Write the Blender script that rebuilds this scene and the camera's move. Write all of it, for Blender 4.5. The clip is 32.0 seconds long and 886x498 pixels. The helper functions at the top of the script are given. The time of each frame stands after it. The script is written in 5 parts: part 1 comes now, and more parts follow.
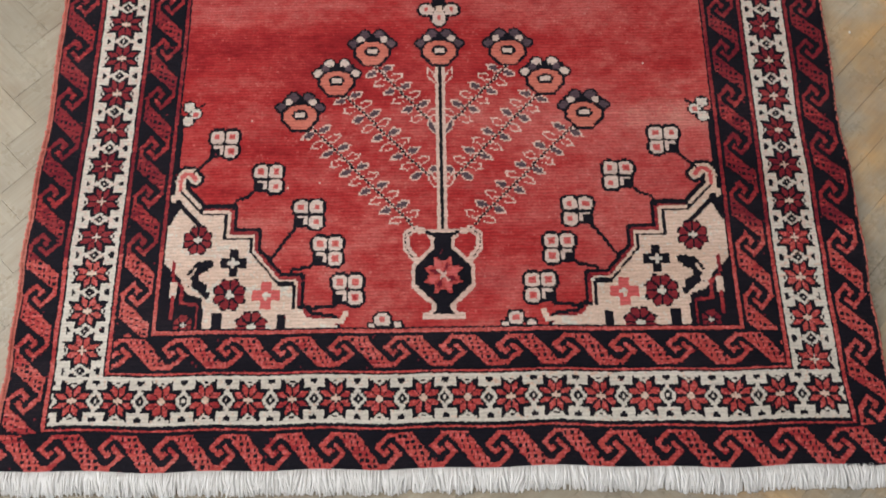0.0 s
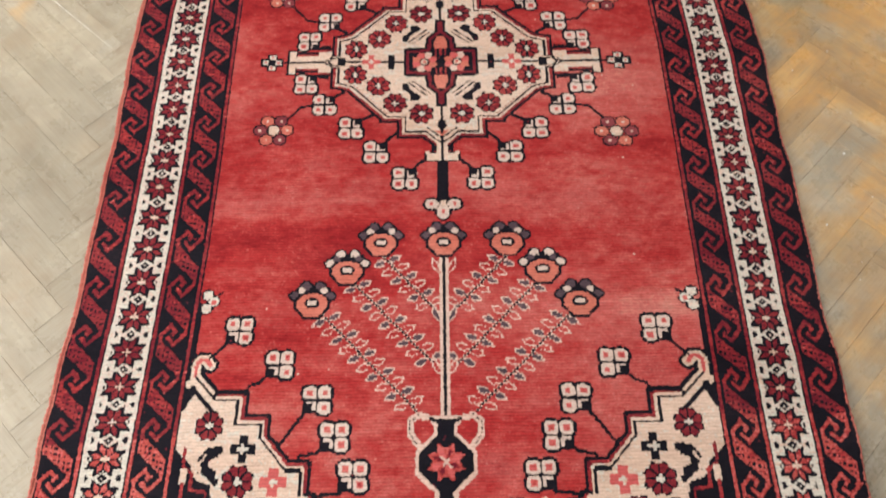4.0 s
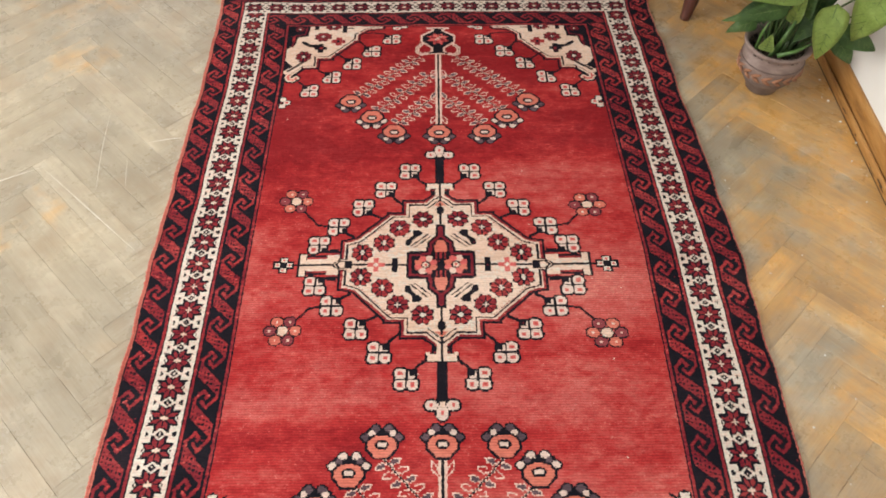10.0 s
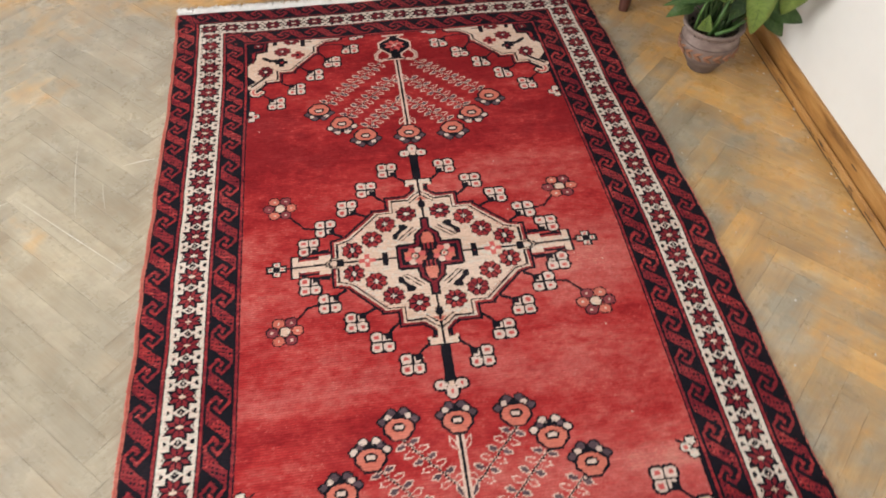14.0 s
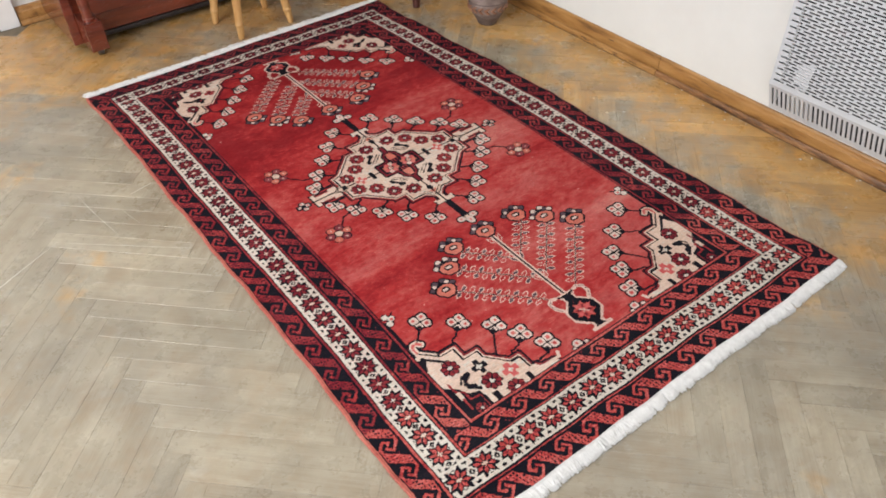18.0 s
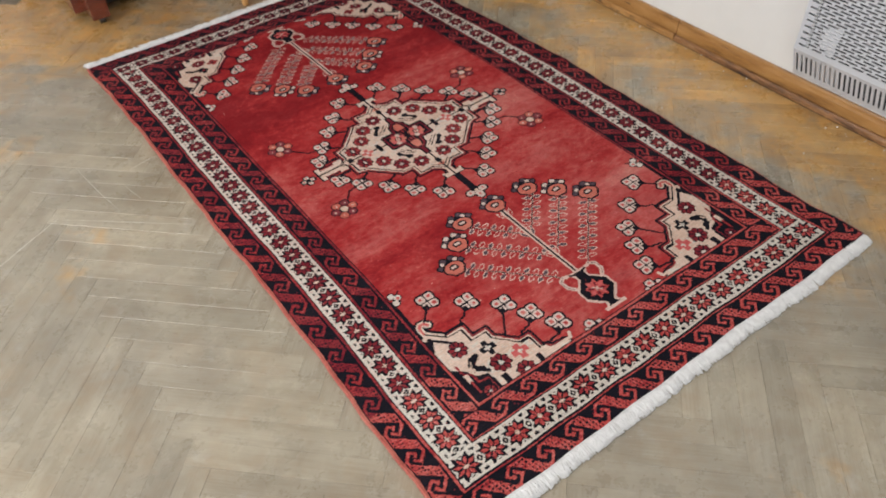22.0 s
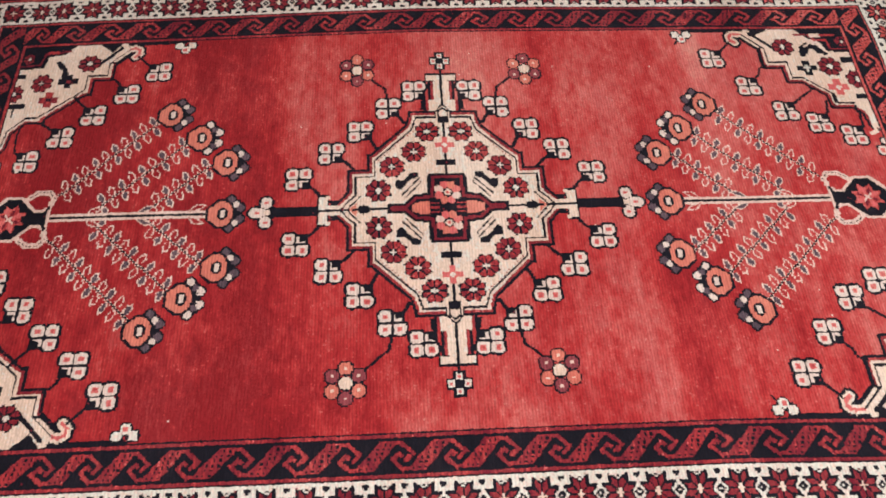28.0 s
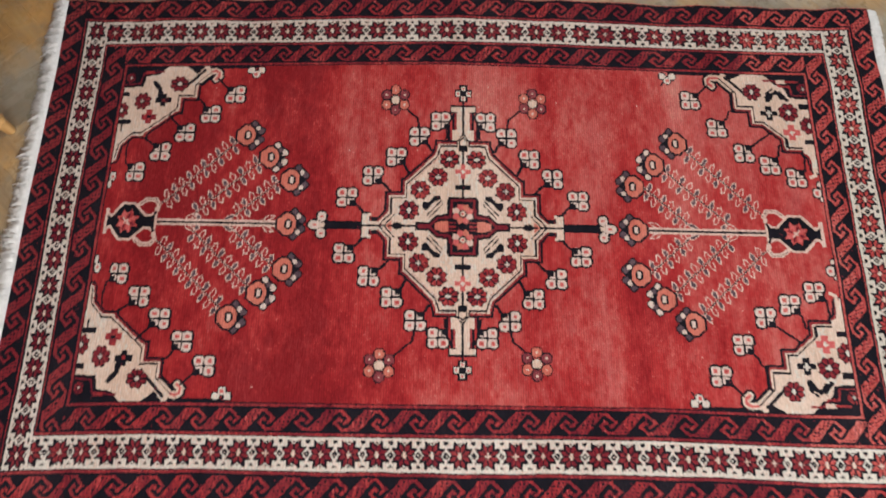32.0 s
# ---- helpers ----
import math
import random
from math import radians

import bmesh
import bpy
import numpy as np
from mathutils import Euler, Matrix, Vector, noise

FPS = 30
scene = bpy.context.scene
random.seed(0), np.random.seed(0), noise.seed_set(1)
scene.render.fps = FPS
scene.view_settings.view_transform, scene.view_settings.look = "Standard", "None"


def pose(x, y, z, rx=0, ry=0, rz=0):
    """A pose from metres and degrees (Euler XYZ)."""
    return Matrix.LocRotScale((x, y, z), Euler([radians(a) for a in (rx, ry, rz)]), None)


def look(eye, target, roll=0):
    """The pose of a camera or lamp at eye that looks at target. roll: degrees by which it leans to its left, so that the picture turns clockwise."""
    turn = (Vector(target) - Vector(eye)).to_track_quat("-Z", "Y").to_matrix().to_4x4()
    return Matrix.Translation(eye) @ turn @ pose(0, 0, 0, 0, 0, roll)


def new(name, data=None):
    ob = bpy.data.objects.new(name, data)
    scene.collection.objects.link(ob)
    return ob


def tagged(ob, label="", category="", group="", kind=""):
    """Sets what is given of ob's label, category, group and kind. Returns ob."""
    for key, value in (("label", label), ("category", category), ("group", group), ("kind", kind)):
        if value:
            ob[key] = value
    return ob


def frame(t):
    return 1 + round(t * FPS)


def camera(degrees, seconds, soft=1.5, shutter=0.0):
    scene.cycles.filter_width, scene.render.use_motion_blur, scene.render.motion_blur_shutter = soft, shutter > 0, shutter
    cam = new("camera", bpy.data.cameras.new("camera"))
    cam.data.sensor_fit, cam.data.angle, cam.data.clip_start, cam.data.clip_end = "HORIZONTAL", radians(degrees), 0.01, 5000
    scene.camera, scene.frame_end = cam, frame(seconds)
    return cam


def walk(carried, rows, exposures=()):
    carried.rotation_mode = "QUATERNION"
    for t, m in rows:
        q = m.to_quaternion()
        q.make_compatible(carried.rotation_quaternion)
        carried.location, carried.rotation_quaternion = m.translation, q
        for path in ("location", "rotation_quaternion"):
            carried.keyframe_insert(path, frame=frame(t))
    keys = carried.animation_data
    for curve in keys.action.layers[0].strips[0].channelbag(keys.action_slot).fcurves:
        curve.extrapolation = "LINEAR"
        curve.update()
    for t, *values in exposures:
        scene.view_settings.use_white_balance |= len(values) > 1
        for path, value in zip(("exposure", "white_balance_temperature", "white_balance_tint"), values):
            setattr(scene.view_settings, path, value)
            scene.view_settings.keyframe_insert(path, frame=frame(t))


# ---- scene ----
cam = camera(60.0, 32.0, 1.75, 0.9)
PATH = [
    (0, (-0.009, -1.122, 1.158), (0.018, -0.549, -0.758), 1.8),
    (0.5, (-0.01, -1.115, 1.164), (0.018, -0.518, -0.745), 1.9),
    (1, (-0.013, -1.115, 1.173), (0.019, -0.472, -0.721), 2.2),
    (1.5, (-0.011, -1.114, 1.184), (0.02, -0.417, -0.691), 2.0),
    (2, (-0.002, -1.115, 1.19), (0.014, -0.36, -0.662), 0.7),
    (2.5, (-0.004, -1.103, 1.203), (0.012, -0.315, -0.635), 0.5),
    (3, (-0.002, -1.089, 1.223), (0.009, -0.263, -0.599), 0.1),
    (3.5, (-0.003, -1.077, 1.235), (0.009, -0.216, -0.57), 0.1),
    (5.5, (0.005, -1.05, 1.293), (0.009, -0.008, -0.414), 0.2),
    (6, (0.003, -1.05, 1.302), (0.01, 0.036, -0.378), 0.4),
    (6.5, (0.006, -1.045, 1.315), (0.01, 0.072, -0.344), 0.3),
    (7, (0.004, -1.039, 1.33), (0.011, 0.097, -0.316), 0.5),
    (7.5, (0.008, -1.037, 1.336), (0.016, 0.12, -0.296), 0.3),
    (8, (0.009, -1.028, 1.344), (0.016, 0.153, -0.27), 0.3),
    (8.5, (0.009, -1.018, 1.357), (0.016, 0.185, -0.241), 0.2),
    (9, (0.005, -1.015, 1.362), (0.014, 0.208, -0.221), 0.2),
    (9.5, (0.01, -1.011, 1.363), (0.016, 0.209, -0.222), -0.0),
    (10, (0.004, -1.015, 1.372), (0.012, 0.207, -0.212), 0.0),
    (10.5, (0.006, -1.008, 1.362), (0.011, 0.213, -0.222), -0.1),
    (11, (0.001, -1.0, 1.357), (0.01, 0.219, -0.228), 0.0),
    (11.5, (0.004, -1.013, 1.369), (0.009, 0.211, -0.213), -0.2),
    (12, (0.002, -1.003, 1.358), (0.007, 0.217, -0.227), -0.1),
    (12.5, (0.003, -1.004, 1.358), (0.007, 0.216, -0.227), -0.2),
    (13, (-0.005, -1.008, 1.362), (0.026, 0.216, -0.22), 0.4),
    (13.5, (-0.058, -1.04, 1.371), (0.061, 0.193, -0.199), 1.5),
    (14, (-0.121, -1.106, 1.375), (0.058, 0.15, -0.171), 0.4),
    (14.5, (-0.175, -1.233, 1.387), (0.039, 0.053, -0.129), 0.7),
    (15, (-0.272, -1.415, 1.379), (0.007, -0.116, -0.116), 2.3),
    (15.5, (-0.536, -1.478, 1.357), (-0.123, -0.207, -0.131), 0.6),
    (17.5, (-1.081, -1.683, 1.434), (-0.172, -0.494, 0.107), -1.4),
    (18, (-1.081, -1.685, 1.434), (-0.196, -0.493, 0.094), -1.4),
    (18.5, (-1.086, -1.693, 1.443), (-0.201, -0.501, 0.103), -1.5),
    (19, (-1.081, -1.68, 1.437), (-0.201, -0.492, 0.09), -1.5),
    (19.5, (-1.088, -1.692, 1.446), (-0.211, -0.499, 0.101), -1.5),
    (20, (-1.081, -1.679, 1.437), (-0.205, -0.488, 0.091), -1.4),
    (20.5, (-1.082, -1.678, 1.439), (-0.208, -0.487, 0.09), -1.3),
    (21, (-1.083, -1.674, 1.439), (-0.209, -0.487, 0.087), -1.2),
    (21.5, (-1.077, -1.677, 1.428), (-0.209, -0.49, 0.072), -1.5),
    (22, (-1.023, -1.641, 1.414), (-0.211, -0.475, 0.006), -2.8),
    (22.5, (-0.921, -1.565, 1.393), (-0.174, -0.403, -0.053), -1.0),
    (23, (-0.905, -1.307, 1.366), (-0.128, -0.316, -0.188), 1.5),
    (23.5, (-0.94, -1.067, 1.367), (-0.164, -0.167, -0.242), -4.5),
    (24, (-0.844, -0.748, 1.316), (0.031, -0.082, -0.355), -8.1),
    (24.5, (-0.798, -0.509, 1.272), (0.141, -0.094, -0.444), -5.0),
    (25, (-0.795, -0.142, 1.234), (0.224, -0.043, -0.484), -2.7),
    (25.5, (-0.791, -0.036, 1.252), (0.218, -0.007, -0.474), -1.3),
    (26, (-0.799, 0.063, 1.221), (0.235, -0.002, -0.49), 1.6),
    (26.5, (-0.795, 0.094, 1.211), (0.225, -0.014, -0.506), 4.2),
    (28.5, (-0.781, 0.088, 1.213), (0.211, -0.017, -0.521), 3.6),
    (29, (-0.779, 0.084, 1.211), (0.21, -0.017, -0.524), 3.6),
    (29.5, (-0.783, 0.086, 1.209), (0.207, -0.011, -0.526), 3.2),
    (30, (-0.782, 0.091, 1.242), (0.203, 0.01, -0.497), 1.9),
    (30.5, (-0.746, 0.091, 1.353), (0.152, 0.016, -0.432), 2.5),
    (31, (-0.71, 0.112, 1.525), (0.076, 0.111, -0.314), -0.5),
    (31.5, (-0.685, 0.099, 1.648), (0.067, 0.06, -0.205), 3.2),
    (32, (-0.681, 0.097, 1.724), (0.004, 0.043, -0.154), 5.5),
]
EXPOSURES = [
    (0, -0.42, 6500, 10), (1.0, -0.46, 6700, 10), (2.0, -0.32, 6700, 10), (3.0, -0.06, 6700, 10), (4.0, 0.0, 6800, 10), (6, 0.0, 6950, 10), (9, -0.06, 6950, 10), (10, 0.12, 6950, 10), (11, -0.03, 6950, 10), (13, -0.05, 6900, 10), (15.5, 0.0, 6600, 10), (18, -0.16, 6500, 10), (19.2, -0.14, 6500, 10), (20.0, -0.36, 6500, 10),
    (21.5, -0.42, 6500, 10), (22.5, -0.46, 6500, 10), (24, -0.20, 6600, 10), (25, -0.11, 6600, 10), (26, 0.12, 6550, 10), (29, 0.12, 6500, 10), (30.5, -0.04, 6550, 10), (32, -0.20, 6550, 10),
]
walk(cam, [(t, look(eye, target, roll)) for t, eye, target, roll in PATH], EXPOSURES)


# ---- light ----
def build_world():
    w = bpy.data.worlds.new("world")
    scene.world = w
    w.use_nodes = True
    nt = w.node_tree
    sky = nt.nodes.new("ShaderNodeTexSky")
    sky.sky_type, sky.sun_disc = "NISHITA", False
    sky.sun_elevation, sky.sun_rotation = radians(38), radians(250)
    nt.links.new(sky.outputs["Color"], nt.nodes["Background"].inputs["Color"])
    nt.nodes["Background"].inputs["Strength"].default_value = 0.10


def window_light(name, x, y, z, sx, sz, watts, rz, tint=(1.0, 0.995, 1.0)):
    d = bpy.data.lights.new(name, "AREA")
    d.shape, d.size, d.size_y, d.energy, d.color = "RECTANGLE", sx, sz, watts, tint
    ob = new(name, d)
    ob.matrix_world = pose(x, y, z, 90, 0, rz)
    return ob


build_world()
window_light("daylight_south", -1.15, -3.19, 1.65, 2.2, 1.45, 30, 0)
window_light("daylight_west", -2.99, -0.45, 1.65, 2.0, 1.45, 120, -90)
FLOOR = -0.008


# ---- materials ----
def material(name):
    m = bpy.data.materials.new(name)
    m.use_nodes = True
    nt = m.node_tree
    return m, nt, nt.nodes["Principled BSDF"]


def node(nt, kind, **kw):
    n = nt.nodes.new(kind)
    for k, v in kw.items():
        if k in n.inputs:
            n.inputs[k].default_value = v
    return n


def coords(nt, scale=(1, 1, 1), kind="Object", rot=(0, 0, 0)):
    tc = nt.nodes.new("ShaderNodeTexCoord")
    mp = nt.nodes.new("ShaderNodeMapping")
    mp.inputs["Scale"].default_value = scale
    mp.inputs["Rotation"].default_value = rot
    nt.links.new(tc.outputs[kind], mp.inputs["Vector"])
    return mp.outputs["Vector"]


def noise_tex(nt, vec, scale, detail=4.0, rough=0.6):
    n = node(nt, "ShaderNodeTexNoise", Scale=scale, Detail=detail, Roughness=rough)
    if vec is not None:
        nt.links.new(vec, n.inputs["Vector"])
    return n.outputs["Fac"]


def ramp(nt, fac, stops):
    r = nt.nodes.new("ShaderNodeValToRGB")
    e = r.color_ramp.elements
    while len(e) < len(stops):
        e.new(0.5)
    for el, (p, c) in zip(e, stops):
        el.position, el.color = p, (*c, 1)
    nt.links.new(fac, r.inputs["Fac"])
    return r.outputs["Color"]


def mix(nt, fac, a, b, blend="MIX"):
    m = nt.nodes.new("ShaderNodeMix")
    m.data_type, m.blend_type = "RGBA", blend
    for sock, v in ((m.inputs[0], fac), (m.inputs[6], a), (m.inputs[7], b)):
        if isinstance(v, (int, float)):
            sock.default_value = v
        elif isinstance(v, tuple):
            sock.default_value = (*v, 1)
        else:
            nt.links.new(v, sock)
    return m.outputs[2]


def maths(nt, op, a, b=0.0):
    m = nt.nodes.new("ShaderNodeMath")
    m.operation = op
    for sock, v in zip(m.inputs, (a, b)):
        if isinstance(v, (int, float)):
            sock.default_value = v
        else:
            nt.links.new(v, sock)
    return m.outputs[0]


def bump(nt, bsdf, height, strength, dist=0.002):
    b = node(nt, "ShaderNodeBump", Strength=strength, Distance=dist)
    nt.links.new(height, b.inputs["Height"])
    nt.links.new(b.outputs["Normal"], bsdf.inputs["Normal"])


def grey(v):
    return (v, v, v)


def wool(name, base, worn, dark, fade=0.55):
    """Knotted wool: colour bands along the weft, worn and rubbed spots, a relief of knot rows, stray lint."""
    m, nt, bs = material(name)
    bands = noise_tex(nt, coords(nt, (0.9, 7.5, 1.0)), 1.0, 6.0, 0.66)
    spots = noise_tex(nt, coords(nt, (1, 1.6, 1)), 4.5, 8.0, 0.72)
    rows = noise_tex(nt, coords(nt, (55, 300, 40)), 1.0, 3.0, 0.75)
    fine = noise_tex(nt, coords(nt, (1, 1, 1)), 330.0, 2.0, 0.7)
    big = maths(nt, "ADD", maths(nt, "MULTIPLY", bands, 0.55), maths(nt, "MULTIPLY", spots, 0.45))
    c = ramp(nt, big, [(0.34, dark), (0.50, base), (0.68, worn)])
    streak = maths(nt, "ADD", maths(nt, "MULTIPLY", rows, 0.6), maths(nt, "MULTIPLY", fine, 0.4))
    c = mix(nt, 0.62, c, ramp(nt, streak, [(0.37, grey(0.52)), (0.60, grey(1.05))]), "MULTIPLY")
    weft = node(nt, "ShaderNodeTexWave", Scale=57.0, Distortion=2.2, Detail=2.0)
    weft.inputs["Detail Scale"].default_value = 3.0
    weft.bands_direction = "Y"
    nt.links.new(coords(nt, (0.35, 1, 1)), weft.inputs["Vector"])
    c = mix(nt, 0.62 if fade > 0.3 else 0.32, c, ramp(nt, weft.outputs["Fac"], [(0.05, grey(0.70)), (0.75, grey(1.08))]), "MULTIPLY")
    rub = maths(nt, "MULTIPLY", ramp(nt, streak, [(0.50, grey(0)), (0.66, grey(1))]), ramp(nt, spots, [(0.47, grey(0)), (0.68, grey(0.55))]))
    c = mix(nt, maths(nt, "MULTIPLY", rub, fade), c, (0.62, 0.26, 0.215))
    lint = ramp(nt, noise_tex(nt, coords(nt, (1, 1, 1)), 130.0, 3.0, 0.8), [(0.745, grey(0)), (0.80, grey(1))])
    c = mix(nt, maths(nt, "MULTIPLY", lint, 0.30 * fade), c, (0.72, 0.60, 0.54))
    nt.links.new(c, bs.inputs["Base Color"])
    bs.inputs["Roughness"].default_value = 0.82
    bs.inputs["Specular IOR Level"].default_value = 0.09
    bs.inputs["Sheen Weight"].default_value = 0.02
    bs.inputs["Sheen Roughness"].default_value = 0.40
    bs.inputs["Sheen Tint"].default_value = (*worn, 1)
    bump(nt, bs, maths(nt, "ADD", rows, fine), 0.6, 0.0016)
    return m


WOOL = []
WOOL.append(wool("red_wool", (0.415, 0.0245, 0.0320), (0.56, 0.072, 0.068), (0.275, 0.011, 0.019), 0.45))
WOOL.append(wool("navy_wool", (0.0085, 0.0075, 0.0125), (0.016, 0.013, 0.019), (0.005, 0.0042, 0.0075), 0.05))
WOOL.append(wool("ivory_wool", (0.645, 0.595, 0.525), (0.72, 0.675, 0.61), (0.54, 0.475, 0.405), 0.15))
WOOL.append(wool("salmon_wool", (0.585, 0.165, 0.120), (0.66, 0.25, 0.19), (0.48, 0.11, 0.082), 0.5))
WOOL.append(wool("burgundy_wool", (0.165, 0.013, 0.024), (0.24, 0.033, 0.040), (0.11, 0.008, 0.016), 0.3))
WOOL.append(wool("rose_wool", (0.60, 0.125, 0.120), (0.68, 0.22, 0.19), (0.50, 0.08, 0.08), 0.5))
WOOL.append(wool("slate_wool", (0.100, 0.066, 0.082), (0.160, 0.110, 0.125), (0.058, 0.038, 0.050), 0.4))
WOOL.append(wool("tan_wool", (0.68, 0.500, 0.405), (0.73, 0.59, 0.50), (0.59, 0.40, 0.305), 0.2))
WOOL.append(wool("brick_wool", (0.345, 0.034, 0.038), (0.47, 0.085, 0.078), (0.21, 0.015, 0.022), 0.5))
WOOL.append(wool("edge_wool", (0.50, 0.140, 0.110), (0.60, 0.22, 0.17), (0.38, 0.075, 0.06), 0.3))
WOOL.append(wool("blush_wool", (0.66, 0.47, 0.40), (0.72, 0.56, 0.49), (0.57, 0.36, 0.30), 0.2))
WOOL.append(wool("coral_wool", (0.46, 0.068, 0.060), (0.57, 0.14, 0.115), (0.34, 0.036, 0.036), 0.5))
WOOL.append(wool("madder_wool", (0.215, 0.022, 0.030), (0.34, 0.050, 0.050), (0.165, 0.011, 0.018), 0.3))
WOOL.append(wool("mauve_wool", (0.245, 0.050, 0.060), (0.34, 0.090, 0.095), (0.16, 0.026, 0.036), 0.4))
WOOL.append(wool("petal_wool", (0.65, 0.505, 0.445), (0.72, 0.60, 0.54), (0.57, 0.405, 0.345), 0.15))
# the dye lots of the field, from the deep red of fresh skeins to the rubbed salmon of the trodden ones; sheen and dim
# light are painted with them too
LOT_STOPS = ((0.235, 0.0130, 0.0170), (0.315, 0.0190, 0.0225), (0.395, 0.0320, 0.0325), (0.455, 0.0630, 0.0590), (0.515, 0.1120, 0.1010), (0.575, 0.185, 0.160))
LOTS = 11
for k in range(LOTS):
    at = k / (LOTS - 1) * (len(LOT_STOPS) - 1)
    lo = min(int(at), len(LOT_STOPS) - 2)
    hue = tuple(a + (b - a) * (at - lo) for a, b in zip(LOT_STOPS[lo], LOT_STOPS[lo + 1]))
    WOOL.append(wool("field_wool", hue, tuple(c * g for c, g in zip(hue, (1.14, 1.65, 1.55))), tuple(c * g for c, g in zip(hue, (0.80, 0.66, 0.72))), 0.25 + 0.05 * k))
FIELD = len(WOOL) - LOTS
RED, NAVY, IVORY, SALMON, BURG, ROSE, SLATE, TAN, BRICK, EDGE, BLUSH, CORAL, MADDER, MAUVE, PETAL = range(15)


def fringe_material():
    m, nt, bs = material("cotton_fringe")
    n = noise_tex(nt, coords(nt), 60.0, 4.0)
    nt.links.new(ramp(nt, n, [(0.3, (0.68, 0.675, 0.665)), (0.7, (0.83, 0.825, 0.815))]), bs.inputs["Base Color"])
    bs.inputs["Roughness"].default_value = 0.95
    bump(nt, bs, noise_tex(nt, coords(nt), 900.0), 0.5, 0.001)
    return m


def oak_material(name, joined):
    """Worn oak blocks: grey where the varnish is gone, amber where some is left."""
    m, nt, bs = material(name)
    info = nt.nodes.new("ShaderNodeObjectInfo")
    geo = nt.nodes.new("ShaderNodeNewGeometry")
    chance = geo.outputs["Random Per Island"] if joined else info.outputs["Random"]
    tex = nt.nodes.new("ShaderNodeTexCoord")
    mp = node(nt, "ShaderNodeMapping", Scale=(5.0, 5.0, 3.0) if joined else (2.2, 17.0, 3.0))
    nt.links.new(tex.outputs["Object"], mp.inputs["Vector"])
    shift = maths(nt, "MULTIPLY", chance, 37.0)
    comb = nt.nodes.new("ShaderNodeCombineXYZ")
    nt.links.new(shift, comb.inputs[0]), nt.links.new(shift, comb.inputs[1])
    nt.links.new(comb.outputs[0], mp.inputs["Location"])
    grain = noise_tex(nt, mp.outputs["Vector"], 1.6, 6.0, 0.68)
    wp = nt.nodes.new("ShaderNodeMapping")
    nt.links.new(geo.outputs["Position"], wp.inputs["Vector"])
    wear = noise_tex(nt, wp.outputs["Vector"], 2.3, 6.0, 0.62)
    fine = noise_tex(nt, wp.outputs["Vector"], 14.0, 5.0, 0.7)
    sep = nt.nodes.new("ShaderNodeSeparateXYZ")
    nt.links.new(geo.outputs["Position"], sep.inputs[0])
    # the varnish has lasted by the walls, where nobody walks
    side = nt.nodes.new("ShaderNodeMapRange")
    side.inputs["From Min"].default_value, side.inputs["From Max"].default_value = 0.47, 0.97
    nt.links.new(sep.outputs[0], side.inputs["Value"])
    far = nt.nodes.new("ShaderNodeMapRange")
    far.inputs["From Min"].default_value, far.inputs["From Max"].default_value = 0.80, 1.35
    nt.links.new(sep.outputs[1], far.inputs["Value"])
    keep = maths(nt, "ADD", maths(nt, "MULTIPLY", side.outputs[0], 0.42), maths(nt, "MULTIPLY", far.outputs[0], 0.37))
    wear = maths(nt, "SUBTRACT", maths(nt, "MULTIPLY", wear, 1.35), 0.175)
    amber = maths(nt, "ADD", maths(nt, "ADD", wear, maths(nt, "MULTIPLY", fine, 0.25)), keep)
    amber = maths(nt, "ADD", amber, maths(nt, "MULTIPLY", chance, 0.07))
    bare = ramp(nt, grain, [(0.28, (0.315, 0.274, 0.205)), (0.46, (0.380, 0.336, 0.258)), (0.72, (0.455, 0.413, 0.331))])
    warm = ramp(nt, grain, [(0.25, (0.40, 0.215, 0.070)), (0.50, (0.600, 0.355, 0.125)), (0.75, (0.68, 0.455, 0.195))])
    c = mix(nt, ramp(nt, amber, [(0.80, grey(0)), (1.06, grey(0.95))]), bare, warm)
    cloud = noise_tex(nt, wp.outputs["Vector"], 5.5, 5.0, 0.65)
    c = mix(nt, 0.55, c, ramp(nt, cloud, [(0.32, (0.60, 0.58, 0.56)), (0.66, (1.0, 1.0, 1.0))]), "MULTIPLY")
    broad = noise_tex(nt, wp.outputs["Vector"], 1.4, 4.0, 0.6)
    c = mix(nt, 0.9, c, ramp(nt, broad, [(0.34, (0.80, 0.80, 0.81)), (0.64, (1.08, 1.06, 1.0))]), "MULTIPLY")
    spill = noise_tex(nt, wp.outputs["Vector"], 7.0, 9.0, 0.75)
    c = mix(nt, ramp(nt, spill, [(0.50, grey(0)), (0.64, grey(0.75))]), c, mix(nt, 0.45, (0.29, 0.205, 0.125), c))
    smear = noise_tex(nt, wp.outputs["Vector"], 9.0, 8.0, 0.72)
    c = mix(nt, ramp(nt, smear, [(0.60, grey(0)), (0.74, grey(0.40))]), c, (0.50, 0.49, 0.46))
    # dull smudges and pale haze that run across the blocks
    smudge = noise_tex(nt, wp.outputs["Vector"], 3.7, 7.0, 0.68)
    c = mix(nt, ramp(nt, smudge, [(0.34, grey(0.55)), (0.45, grey(0))]), c, (0.270, 0.215, 0.150))
    haze = node(nt, "ShaderNodeMapping", Location=(4.3, 1.7, 0.0), Rotation=(0, 0, 0.6), Scale=(1.0, 2.6, 1.0))
    nt.links.new(geo.outputs["Position"], haze.inputs["Vector"])
    c = mix(nt, ramp(nt, noise_tex(nt, haze.outputs["Vector"], 3.1, 8.0, 0.74), [(0.54, grey(0)), (0.68, grey(0.26))]), c, (0.52, 0.465, 0.375))
